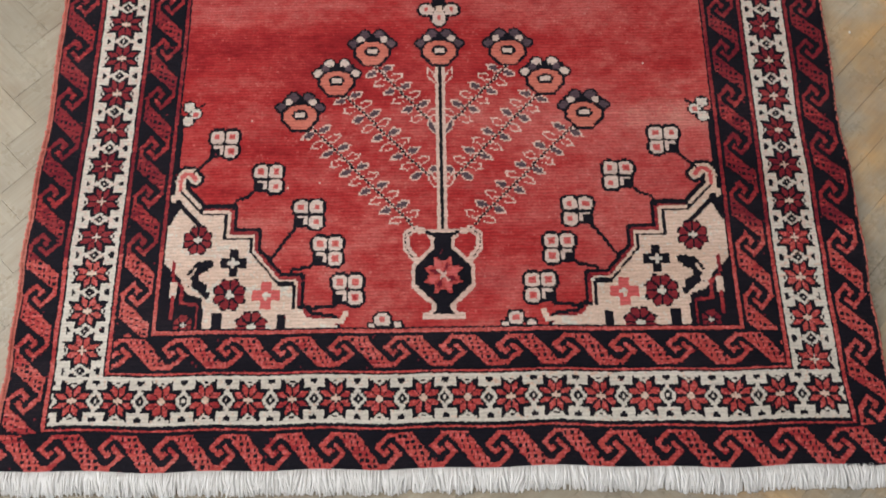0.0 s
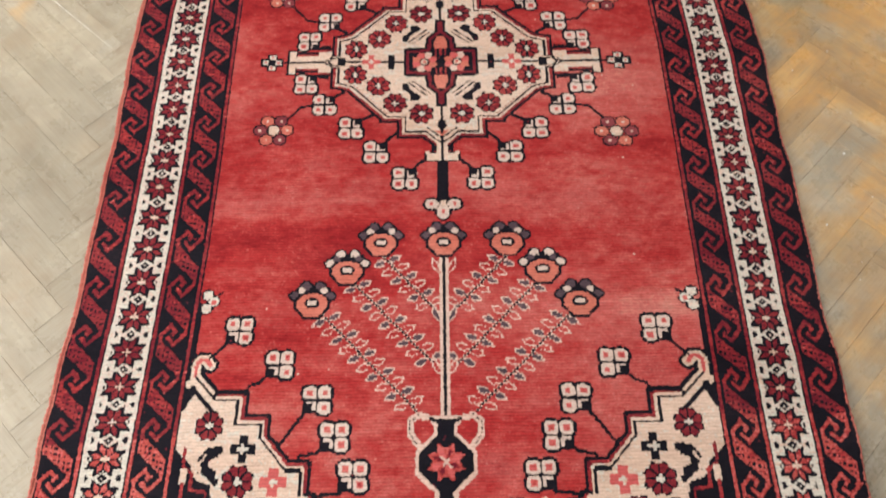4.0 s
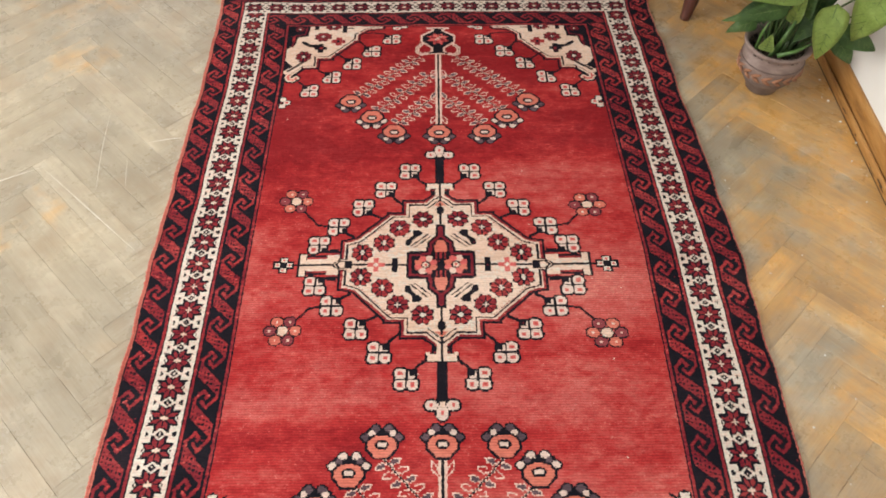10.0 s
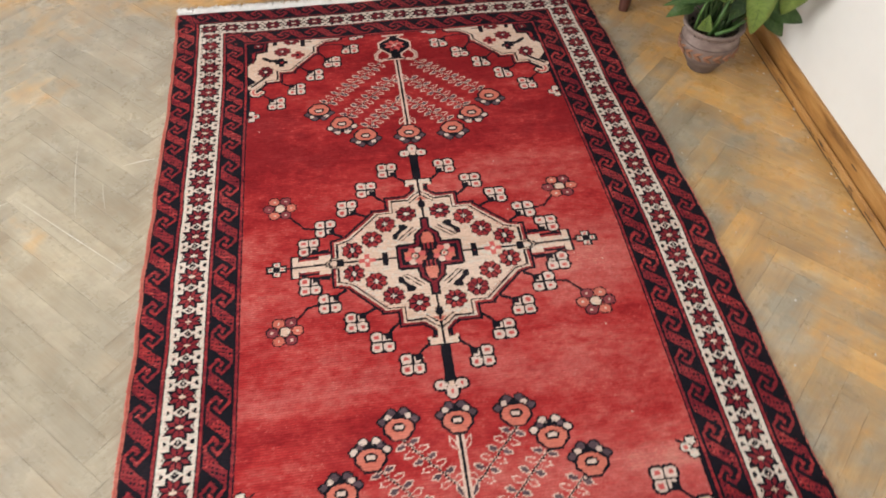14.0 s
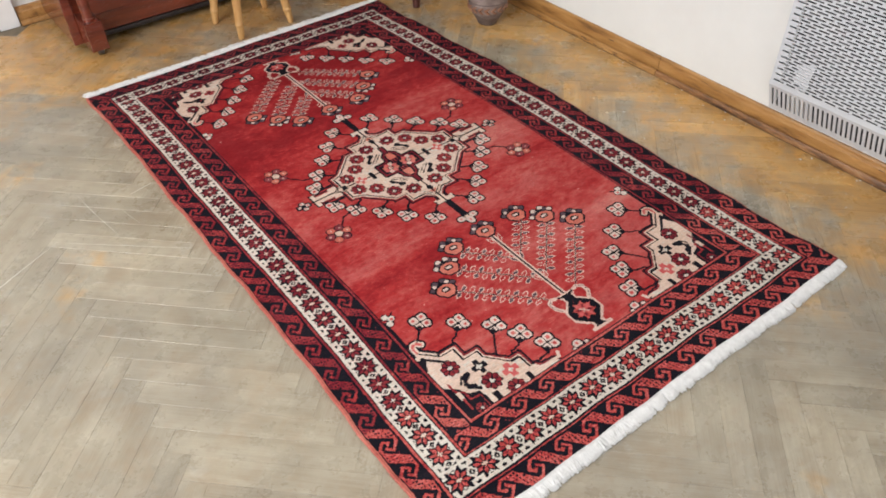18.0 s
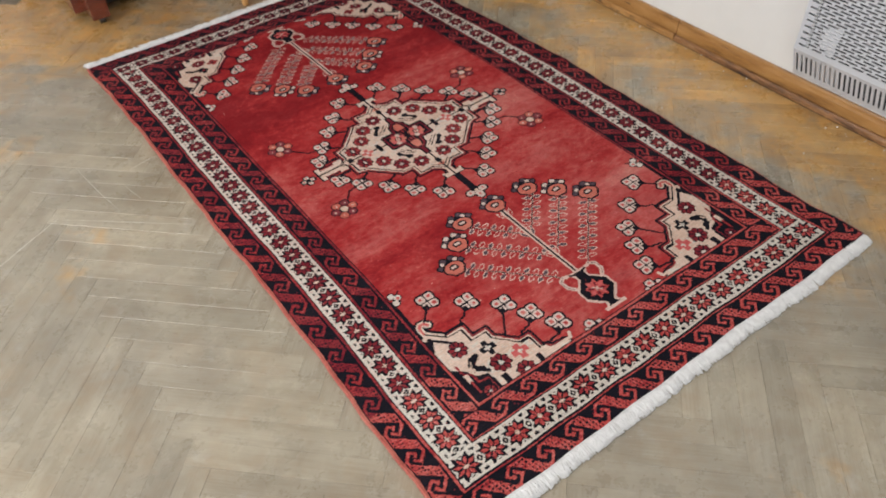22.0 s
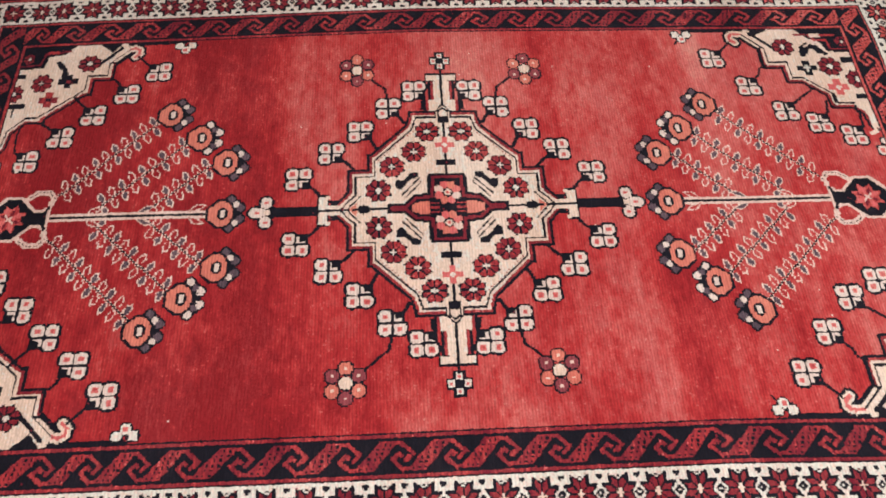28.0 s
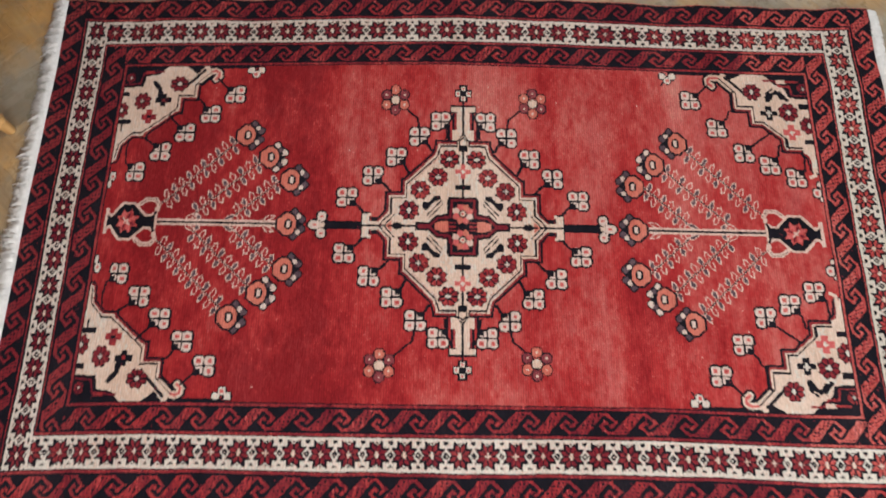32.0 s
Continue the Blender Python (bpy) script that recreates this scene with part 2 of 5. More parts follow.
    # brush marks of old orange varnish where some is left, and small dull dabs everywhere
    dab = noise_tex(nt, wp.outputs["Vector"], 11.0, 4.0, 0.6)
    lasting = ramp(nt, amber, [(0.92, grey(0)), (1.20, grey(0.80))])
    c = mix(nt, maths(nt, "MULTIPLY", lasting, ramp(nt, dab, [(0.50, grey(0)), (0.64, grey(0.65))])), c, (0.62, 0.315, 0.075))
    grime = noise_tex(nt, wp.outputs["Vector"], 19.0, 6.0, 0.70)
    c = mix(nt, ramp(nt, grime, [(0.57, grey(0)), (0.70, grey(0.40))]), c, (0.235, 0.185, 0.130))
    fibre = node(nt, "ShaderNodeMapping", Scale=(1.0, 3.4, 1.0) if not joined else (3.0, 3.0, 1.0))
    nt.links.new(mp.outputs["Vector"], fibre.inputs["Vector"])
    streak = noise_tex(nt, fibre.outputs["Vector"], 4.0, 5.0, 0.7)
    c = mix(nt, 0.75, c, ramp(nt, streak, [(0.34, (0.84, 0.82, 0.79)), (0.62, (1.05, 1.05, 1.05))]), "MULTIPLY")
    stain = noise_tex(nt, mp.outputs["Vector"], 3.1, 5.0, 0.7)
    c = mix(nt, ramp(nt, stain, [(0.62, grey(0)), (0.74, grey(0.5))]), c, (0.23, 0.17, 0.115))
    knot = noise_tex(nt, mp.outputs["Vector"], 6.5, 2.0, 0.5)
    c = mix(nt, ramp(nt, knot, [(0.70, grey(0)), (0.76, grey(0.55))]), c, (0.16, 0.115, 0.075))
    tone = nt.nodes.new("ShaderNodeHueSaturation")
    vary = nt.nodes.new("ShaderNodeMapRange")
    vary.inputs["To Min"].default_value, vary.inputs["To Max"].default_value = 0.86, 1.08
    nt.links.new(chance, vary.inputs["Value"])
    nt.links.new(vary.outputs[0], tone.inputs["Value"])
    nt.links.new(c, tone.inputs["Color"])
    nt.links.new(tone.outputs[0], bs.inputs["Base Color"])
    nt.links.new(ramp(nt, fine, [(0.3, grey(0.21)), (0.7, grey(0.38))]), bs.inputs["Roughness"])
    bs.inputs["Specular IOR Level"].default_value = 0.8
    bump(nt, bs, maths(nt, "ADD", grain, maths(nt, "MULTIPLY", fine, 0.6)), 0.25, 0.0015)
    return m


def plain_material(name, stops, rough, scale=6.0, stretch=(1, 1, 1), relief=0.1, metal=0.0, coat=0.0):
    m, nt, bs = material(name)
    v = coords(nt, stretch)
    n = noise_tex(nt, v, scale, 6.0, 0.62)
    nt.links.new(ramp(nt, n, stops), bs.inputs["Base Color"])
    fine = noise_tex(nt, v, scale * 9, 3.0)
    nt.links.new(ramp(nt, fine, [(0.3, grey(max(rough - 0.08, 0.02))), (0.7, grey(min(rough + 0.08, 1)))]), bs.inputs["Roughness"])
    bs.inputs["Metallic"].default_value, bs.inputs["Coat Weight"].default_value = metal, coat
    bump(nt, bs, maths(nt, "ADD", n, fine), relief, 0.002)
    return m


FRINGE = fringe_material()
OAK = oak_material("worn_oak", False)
OAK_JOINED = oak_material("worn_oak_far", True)
GROUT = plain_material("floor_joint", [(0.3, (0.13, 0.105, 0.072)), (0.7, (0.27, 0.22, 0.155))], 0.9, 20)
PAINT = plain_material("wall_paint", [(0.3, (0.690, 0.695, 0.675)), (0.7, (0.750, 0.755, 0.735))], 0.75, 3, relief=0.08)
CEIL = plain_material("ceiling_paint", [(0.3, (0.78, 0.77, 0.75)), (0.7, (0.83, 0.82, 0.80))], 0.85, 3)
SKIRT = plain_material("varnished_skirting", [(0.28, (0.11, 0.048, 0.016)), (0.46, (0.34, 0.165, 0.048)), (0.62, (0.44, 0.235, 0.080)), (0.8, (0.55, 0.36, 0.17))], 0.40, 5, (6, 1, 6), 0.45)
SCUFF = plain_material("scuffed_wood", [(0.3, (0.035, 0.020, 0.012)), (0.7, (0.09, 0.055, 0.03))], 0.7, 30)
SKIRT_DARK = plain_material("old_skirting_moulding", [(0.34, (0.050, 0.024, 0.013)), (0.5, (0.25, 0.115, 0.042)), (0.70, (0.44, 0.25, 0.110))], 0.45, 7, (5, 1, 5), 0.55)
MAHOG = plain_material("polished_mahogany", [(0.3, (0.080, 0.016, 0.009)), (0.55, (0.155, 0.030, 0.015)), (0.8, (0.215, 0.048, 0.024))], 0.22, 4, (1, 10, 10), 0.05, coat=0.5)
DARKWOOD = plain_material("dark_wood", [(0.3, (0.045, 0.014, 0.011)), (0.7, (0.105, 0.034, 0.025))], 0.35, 9, (8, 8, 1), 0.1)
BEECH = plain_material("varnished_beech", [(0.3, (0.42, 0.21, 0.065)), (0.7, (0.62, 0.37, 0.15))], 0.35, 8, (8, 8, 1), 0.1)
GAP_SHADE = plain_material("gap_shade", [(0.3, (0.010, 0.008, 0.008)), (0.7, (0.022, 0.017, 0.016))], 0.5)
# near-black grey that paints the shade behind the radiator screen's slots
SLOT_SHADE = plain_material("slot_shade", [(0.3, (0.035, 0.036, 0.040)), (0.7, (0.085, 0.086, 0.092))], 0.8, 12)
CASTOR = plain_material("castor_metal", [(0.3, (0.06, 0.06, 0.065)), (0.7, (0.16, 0.16, 0.17))], 0.35, 20, metal=0.8)
GRILLE = plain_material("white_enamel", [(0.3, (0.525, 0.55, 0.585)), (0.7, (0.585, 0.61, 0.64))], 0.45, 4)
DOORPAINT = plain_material("white_gloss_paint", [(0.3, (0.72, 0.73, 0.74)), (0.7, (0.80, 0.805, 0.81))], 0.4, 4)
CLAY = plain_material("washed_clay", [(0.25, (0.090, 0.058, 0.048)), (0.5, (0.195, 0.140, 0.122)), (0.8, (0.39, 0.32, 0.295))], 0.8, 14, (1, 1, 2), 0.5)
CLAY_DARK = plain_material("dark_clay", [(0.25, (0.055, 0.038, 0.032)), (0.5, (0.12, 0.085, 0.072)), (0.8, (0.22, 0.165, 0.145))], 0.75, 22, (1, 1, 2), 0.5)
TERRA = plain_material("terracotta", [(0.3, (0.17, 0.080, 0.048)), (0.7, (0.36, 0.165, 0.085))], 0.8, 30, relief=0.4)
SOIL = plain_material("potting_soil", [(0.3, (0.018, 0.012, 0.008)), (0.7, (0.07, 0.05, 0.035))], 0.95, 60, relief=1.0)


def leaf_material(name, a, b):
    m, nt, bs = material(name)
    n = noise_tex(nt, coords(nt), 26.0, 6.0, 0.68)
    fine = noise_tex(nt, coords(nt), 170.0, 3.0, 0.7)
    c = ramp(nt, n, [(0.28, tuple(k * 0.72 for k in a)), (0.5, a), (0.72, b)])
    c = mix(nt, 0.5, c, ramp(nt, fine, [(0.35, grey(0.72)), (0.65, grey(1.1))]), "MULTIPLY")
    nt.links.new(c, bs.inputs["Base Color"])
    nt.links.new(ramp(nt, n, [(0.3, grey(0.30)), (0.7, grey(0.50))]), bs.inputs["Roughness"])
    bs.inputs["Specular IOR Level"].default_value = 0.4
    bs.inputs["Subsurface Weight"].default_value = 0.15
    bs.inputs["Subsurface Radius"].default_value = (0.01, 0.02, 0.005)
    bump(nt, bs, maths(nt, "ADD", n, fine), 0.30, 0.0012)
    return m


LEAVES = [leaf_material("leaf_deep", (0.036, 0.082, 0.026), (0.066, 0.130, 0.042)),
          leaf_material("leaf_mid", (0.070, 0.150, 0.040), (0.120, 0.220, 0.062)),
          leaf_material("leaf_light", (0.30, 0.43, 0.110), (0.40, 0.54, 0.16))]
VEIN = leaf_material("leaf_vein", (0.13, 0.22, 0.06), (0.20, 0.31, 0.09))
STALK = leaf_material("leaf_stalk", (0.045, 0.085, 0.028), (0.10, 0.16, 0.055))


# ---- mesh helpers ----
def link_mesh(name, bm, mat, parent=None, label="", smooth=False):
    me = bpy.data.meshes.new(name)
    bmesh.ops.recalc_face_normals(bm, faces=bm.faces[:])
    bm.to_mesh(me)
    bm.free()
    for m in mat if isinstance(mat, (list, tuple)) else [mat]:
        me.materials.append(m)
    if smooth:
        me.polygons.foreach_set("use_smooth", [True] * len(me.polygons))
    ob = new(name, me)
    if parent:
        ob.parent = parent
    if label:
        tagged(ob, label)
    return ob


def part(name, bm, mat, parent, label="", smooth=False):
    return link_mesh(name, bm, mat, parent, label, smooth)


def box(bm, x0, x1, y0, y1, z0, z1, bev=0.0):
    r = bmesh.ops.create_cube(bm, size=1)
    bmesh.ops.transform(bm, matrix=Matrix.LocRotScale(((x0 + x1) / 2, (y0 + y1) / 2, (z0 + z1) / 2), None, (x1 - x0, y1 - y0, z1 - z0)), verts=r["verts"])
    if bev:
        edges = list({e for v in r["verts"] for e in v.link_edges})
        bmesh.ops.bevel(bm, geom=edges, offset=bev, segments=2, affect="EDGES", profile=0.7)
    return bm


def boxed(x0, x1, y0, y1, z0, z1, bev=0.0):
    return box(bmesh.new(), x0, x1, y0, y1, z0, z1, bev)


def lathe(profile, seg=32, bm=None, cx=0, cy=0):
    """A turned shape from (radius, height) pairs, closed where the radius is nil."""
    bm = bm or bmesh.new()
    rings = []
    for r, z in profile:
        if r < 1e-5:
            rings.append([bm.verts.new((cx, cy, z))])
        else:
            rings.append([bm.verts.new((cx + r * math.cos(2 * math.pi * k / seg), cy + r * math.sin(2 * math.pi * k / seg), z)) for k in range(seg)])
    for a, b in zip(rings, rings[1:]):
        for k in range(seg):
            j = (k + 1) % seg
            if len(a) == 1 and len(b) > 1:
                bm.faces.new((a[0], b[k], b[j]))
            elif len(b) == 1 and len(a) > 1:
                bm.faces.new((a[k], a[j], b[0]))
            elif len(a) > 1:
                bm.faces.new((a[k], a[j], b[j], b[k]))
    return bm


def tube(bm, pts, radii, seg=6):
    """A round rod along points, with a radius at each."""
    rings = []
    for i, p in enumerate(pts):
        p = Vector(p)
        d = (Vector(pts[min(i + 1, len(pts) - 1)]) - Vector(pts[max(i - 1, 0)])).normalized()
        q = d.to_track_quat("Z", "Y")
        rings.append([bm.verts.new(p + q @ Vector((radii[i] * math.cos(2 * math.pi * k / seg), radii[i] * math.sin(2 * math.pi * k / seg), 0))) for k in range(seg)])
    for a, b in zip(rings, rings[1:]):
        for k in range(seg):
            bm.faces.new((a[k], a[(k + 1) % seg], b[(k + 1) % seg], b[k]))
    bm.faces.new(rings[0][::-1]), bm.faces.new(rings[-1])
    return bm


def holder(name, x, y, z, label, category, group="", kind=""):
    ob = new(name)
    ob.location = (x, y, z)
    ob.empty_display_size = 0.05
    return tagged(ob, label, category, group, kind)


# ---- room ----
XR, XL, YF, YN, TOP = 1.090, -3.0, 1.86, -3.2, 2.75
tagged(link_mesh("floor", boxed(XL - 0.2, XR + 0.2, YN - 0.2, YF + 0.2, FLOOR - 0.16, FLOOR - 0.004), GROUT), kind="structure")
tagged(link_mesh("ceiling", boxed(XL - 0.2, XR + 0.2, YN - 0.2, YF + 0.2, TOP, TOP + 0.15), CEIL), kind="structure")
tagged(link_mesh("wall_north", boxed(XL - 0.2, XR + 0.2, YF, YF + 0.2, FLOOR - 0.01, TOP), PAINT), kind="structure")


def wall_with_opening(name, along, fixed, out, a0, a1, w0, w1, z0, z1):
    """A wall with one window opening through it; along: 'x' or 'y'."""
    bm = bmesh.new()
    lo, hi = min(fixed, out), max(fixed, out)
    for s0, s1, h0, h1 in ((a0, w0, FLOOR - 0.01, TOP), (w1, a1, FLOOR - 0.01, TOP), (w0, w1, FLOOR - 0.01, z0), (w0, w1, z1, TOP)):
        if along == "y":
            box(bm, lo, hi, s0, s1, h0, h1)
        else:
            box(bm, s0, s1, lo, hi, h0, h1)
    return tagged(link_mesh(name, bm, PAINT), kind="structure")


wall_with_opening("wall_west", "y", XL, XL - 0.2, YN, YF, -1.45, 0.55, 0.92, 2.38)
wall_with_opening("wall_south", "x", YN, YN - 0.2, XL - 0.2, XR + 0.2, -2.25, -0.05, 0.92, 2.38)
tagged(link_mesh("wall_east", boxed(XR, XR + 0.2, YN, YF, FLOOR - 0.01, TOP), PAINT), kind="structure")



def strip(name, prof, along, at, a0, a1, mat, parent=None):
    """A moulding of the given profile (depth, height) run along a wall."""
    bm = bmesh.new()
    ends = []
    for a in (a0, a1):
        ends.append([bm.verts.new((at + d, a, FLOOR + z) if along == "y" else (a, at + d, FLOOR + z)) for d, z in prof])
    n = len(prof)
    for k in range(n):
        bm.faces.new((ends[0][k], ends[0][(k + 1) % n], ends[1][(k + 1) % n], ends[1][k]))
    bm.faces.new(ends[0]), bm.faces.new(ends[1])
    return link_mesh(name, bm, mat, parent)


def skirting(name, along, at, depth, a0, a1, foot):
    """A varnished skirting: a tall back board, and a darker quarter round on the floor before it."""
    d = depth
    board = strip(name, [(0, 0), (d * 0.50, 0), (d * 0.50, 0.050), (d * 0.42, 0.058), (d * 0.40, 0.066), (d * 0.26, 0.072), (0, 0.072)], along, at, a0, a1, SKIRT)
    tagged(board, kind="structure")
    strip("floor_gap", [(d * 1.0, 0.0004), (d * 1.09, 0.0004), (d * 1.09, 0.0012), (d * 1.0, 0.0012)], along, at, a0, a1, SCUFF, board)
    strip("quarter_round", [(d * 0.62, 0.001), (d, 0.001), (d, 0.009), (d * 0.94, 0.016), (d * 0.82, 0.021), (d * 0.68, 0.022), (d * 0.62, 0.019)], along, at, a0, a1, foot, board)
    return board


SKIRT_X = XR - 0.027


def scuffs():
    """Dark dents and chips along the skirting's foot and top edge."""
    rng = random.Random(33)
    for k in range(26):
        y, n = rng.uniform(-1.3, 1.2), rng.uniform(0.008, 0.035)
        high = rng.random() < 0.12
        z = FLOOR + (rng.uniform(0.045, 0.060) if high else rng.uniform(0.004, 0.012))
        x = XR - (0.0136 if high else 0.0258)
        bm = bmesh.new()
        h = rng.uniform(0.0012, 0.0030)
        box(bm, x, x + 0.0012, y, y + n, z, z + h)
        part("scuff", bm, SCUFF, bpy.data.objects["skirting.001"] if y < -0.135 else bpy.data.objects["skirting.002"])


for seg0, seg1, foot in ((-3.2, -1.37, SKIRT_DARK), (-1.367, -0.135, SKIRT_DARK), (-0.132, 1.86, SKIRT)):
    skirting("skirting", "y", XR, -0.025, seg0, seg1, foot)
skirting("skirting", "x", YF, -0.040, -0.66, XR - 0.026, SKIRT)
scuffs()


# ---- the rug: a weaving chart of knots ----
KNOT = 0.00275
HALF_W, HALF_L = 0.656, 1.111
NU, NV = 2 * int(HALF_W / KNOT), 2 * int(HALF_L / KNOT)
U = (np.arange(NU) + 0.5 - NU / 2) * KNOT
V = (np.arange(NV) + 0.5 - NV / 2) * KNOT
UU, VV = np.meshgrid(U, V)
DYE = np.full((NV, NU), RED, np.int8)
AREA = np.zeros((NV, NU), np.int16)
AREAS = ["field"]
now = [0]


def area(name):
    AREAS.append(name)
    now[0] = len(AREAS) - 1


def put(mask, dye, sl=None):
    if sl is None:
        DYE[mask], AREA[mask] = dye, now[0]
    else:
        DYE[sl][mask] = dye
        AREA[sl][mask] = now[0]


def window(u0, u1, v0, v1):
    i0, i1 = np.searchsorted(U, (u0 - KNOT, u1 + KNOT))
    j0, j1 = np.searchsorted(V, (v0 - KNOT, v1 + KNOT))
    return (slice(j0, j1), slice(i0, i1))


def poly(pts, dye):
    a = np.array(pts)
    sl = window(a[:, 0].min(), a[:, 0].max(), a[:, 1].min(), a[:, 1].max())
    x, y = UU[sl], VV[sl]
    inside = np.zeros(x.shape, bool)
    for (x0, y0), (x1, y1) in zip(a, np.roll(a, -1, 0)):
        if y0 != y1:
            inside ^= ((y0 > y) != (y1 > y)) & (x < (x1 - x0) * (y - y0) / (y1 - y0) + x0)
    put(inside, dye, sl)


def line(pts, width, dye, square=False):
    """A woven line; with square, runs along the warp or weft end in sharp corners."""
    a, h = np.array(pts, float), width / 2
    for (x0, y0), (x1, y1) in zip(a, a[1:]):
        if square and min(abs(x1 - x0), abs(y1 - y0)) < 0.0045:
            rect((x0 + x1) / 2, (y0 + y1) / 2, abs(x1 - x0) / 2 + h, abs(y1 - y0) / 2 + h, dye)
            continue
        sl = window(min(x0, x1) - h, max(x0, x1) + h, min(y0, y1) - h, max(y0, y1) + h)
        x, y = UU[sl] - x0, VV[sl] - y0
        dx, dy = x1 - x0, y1 - y0
        k = np.clip((x * dx + y * dy) / (dx * dx + dy * dy + 1e-12), 0, 1)
        put(np.hypot(x - k * dx, y - k * dy) <= h, dye, sl)


def dotted(pts, dye, step=2.0):
    """A line of single knots set corner to corner."""
    a = np.array(pts, float)
    for p, q in zip(a, a[1:]):
        n = max(1, int(np.linalg.norm(q - p) / (KNOT * step)))
        for k in range(n + 1):
            rect(*(p + (q - p) * k / n), KNOT * 0.5, KNOT * 0.5, dye)


def thread(pts, dye):
    """A line one knot thin that steps corner to corner."""
    for (u0, v0), (u1, v1) in zip(pts, pts[1:]):
        c0, c1, r0, r1 = ((p + half) / KNOT for p, half in ((u0, NU / 2 * KNOT), (u1, NU / 2 * KNOT), (v0, NV / 2 * KNOT), (v1, NV / 2 * KNOT)))
        n = max(1, round(max(abs(c1 - c0), abs(r1 - r0))))
        for k in range(n + 1):
            row, col = int(r0 + (r1 - r0) * k / n), int(c0 + (c1 - c0) * k / n)
            DYE[row, col], AREA[row, col] = dye, now[0]


def oval(u, v, ru, rv, dye, power=2.0):
    sl = window(u - ru, u + ru, v - rv, v + rv)
    put((np.abs((UU[sl] - u) / ru) ** power + np.abs((VV[sl] - v) / rv) ** power) <= 1, dye, sl)


def rect(u, v, hu, hv, dye):
    sl = window(u - hu, u + hu, v - hv, v + hv)
    put((np.abs(UU[sl] - u) <= hu) & (np.abs(VV[sl] - v) <= hv), dye, sl)


def petals(x, y, r, count=8, turn=22.5, fat=0.42, inner=0.16, gap=0.0, tip=0.85):
    """Mask of a star of lozenge petals of outer radius r."""
    ang = np.degrees(np.arctan2(y, x)) - turn
    step = 360 / count
    d = np.radians((ang + step / 2) % step - step / 2)
    rr = np.hypot(x, y) / r
    along, across = rr * np.cos(d), np.abs(rr * np.sin(d))
    return (along > inner) & (along < 1) & (across < np.minimum(along * fat - gap, (1.03 - along) * tip))


def rosette(u, v, r, dye=MADDER, rim=NAVY, heart=IVORY):
    sl = window(u - r, u + r, v - r, v + r)
    x, y = UU[sl] - u, VV[sl] - v
    ang = np.arctan2(y, x)
    rr = np.hypot(x, y)
    put(rr <= r * (0.93 + 0.09 * np.cos(8 * (ang - radians(22.5)))), rim, sl)
    sector = np.abs(((np.degrees(ang)) % 45) - 22.5)
    put((rr < r * 0.86) & (rr > r * 0.3) & (sector < 22.5 - 4.6 * r / np.maximum(rr, 1e-4) * 0.8), dye, sl)
    rect(u, v, r * 0.24, r * 0.09, heart), rect(u, v, r * 0.09, r * 0.24, heart)


def blossom(u, v, su, sv, r=0.0238):
    """Ivory petals with red hearts; the quarter toward (su, sv) is a bent sepal and the dark square that the stem grows from."""
    q = r * 0.5
    quarters = [(a, b) for a in (-1, 1) for b in (-1, 1) if (a, b) != (su, sv)]
    rect(u + su * q * 0.95, v + sv * q * 0.95, q * 0.98, q * 0.98, NAVY)
    for a, b in quarters:
        oval(u + a * q, v + b * q, q * 1.40, q * 1.40, NAVY, 2.6)
    for a, b in quarters:
        oval(u + a * q * 1.02, v + b * q * 1.02, q * 0.98, q * 0.98, PETAL, 2.8)
        rect(u + a * q * 1.08, v + b * q * 1.08, q * 0.40, q * 0.40, ROSE)
        rect(u + a * q * 1.08, v + b * q * 1.08, q * 0.16, q * 0.16, CORAL)
    rect(u + su * q * 0.85, v + sv * q * 0.36, q * 0.62, q * 0.20, PETAL)
    rect(u + su * q * 0.36, v + sv * q * 0.85, q * 0.20, q * 0.62, PETAL)
    rect(u, v, r * 0.92, KNOT * 0.6, NAVY), rect(u, v, KNOT * 0.6, r * 0.92, NAVY)


def cluster(u, v, flip):
    """Six round petals of two dyes round a pale heart."""
    ring = [(u + 0.0282 * math.cos(radians(60 * k)), v + 0.0258 * math.sin(radians(60 * k))) for k in range(6)]
    for pu, pv in ring:
        oval(pu, pv, 0.0150, 0.0140, NAVY, 2.3)
    for k, (pu, pv) in enumerate(ring):
        pale = (k + flip) % 2 == 0
        oval(pu, pv, 0.0121, 0.0110, SALMON if pale else MAUVE, 2.3)
        rect(pu, pv, 0.0026, 0.0026, TAN if pale else BLUSH)
    oval(u, v, 0.0135, 0.0128, NAVY, 2.3)
    oval(u, v, 0.0112, 0.0106, TAN, 2.5)


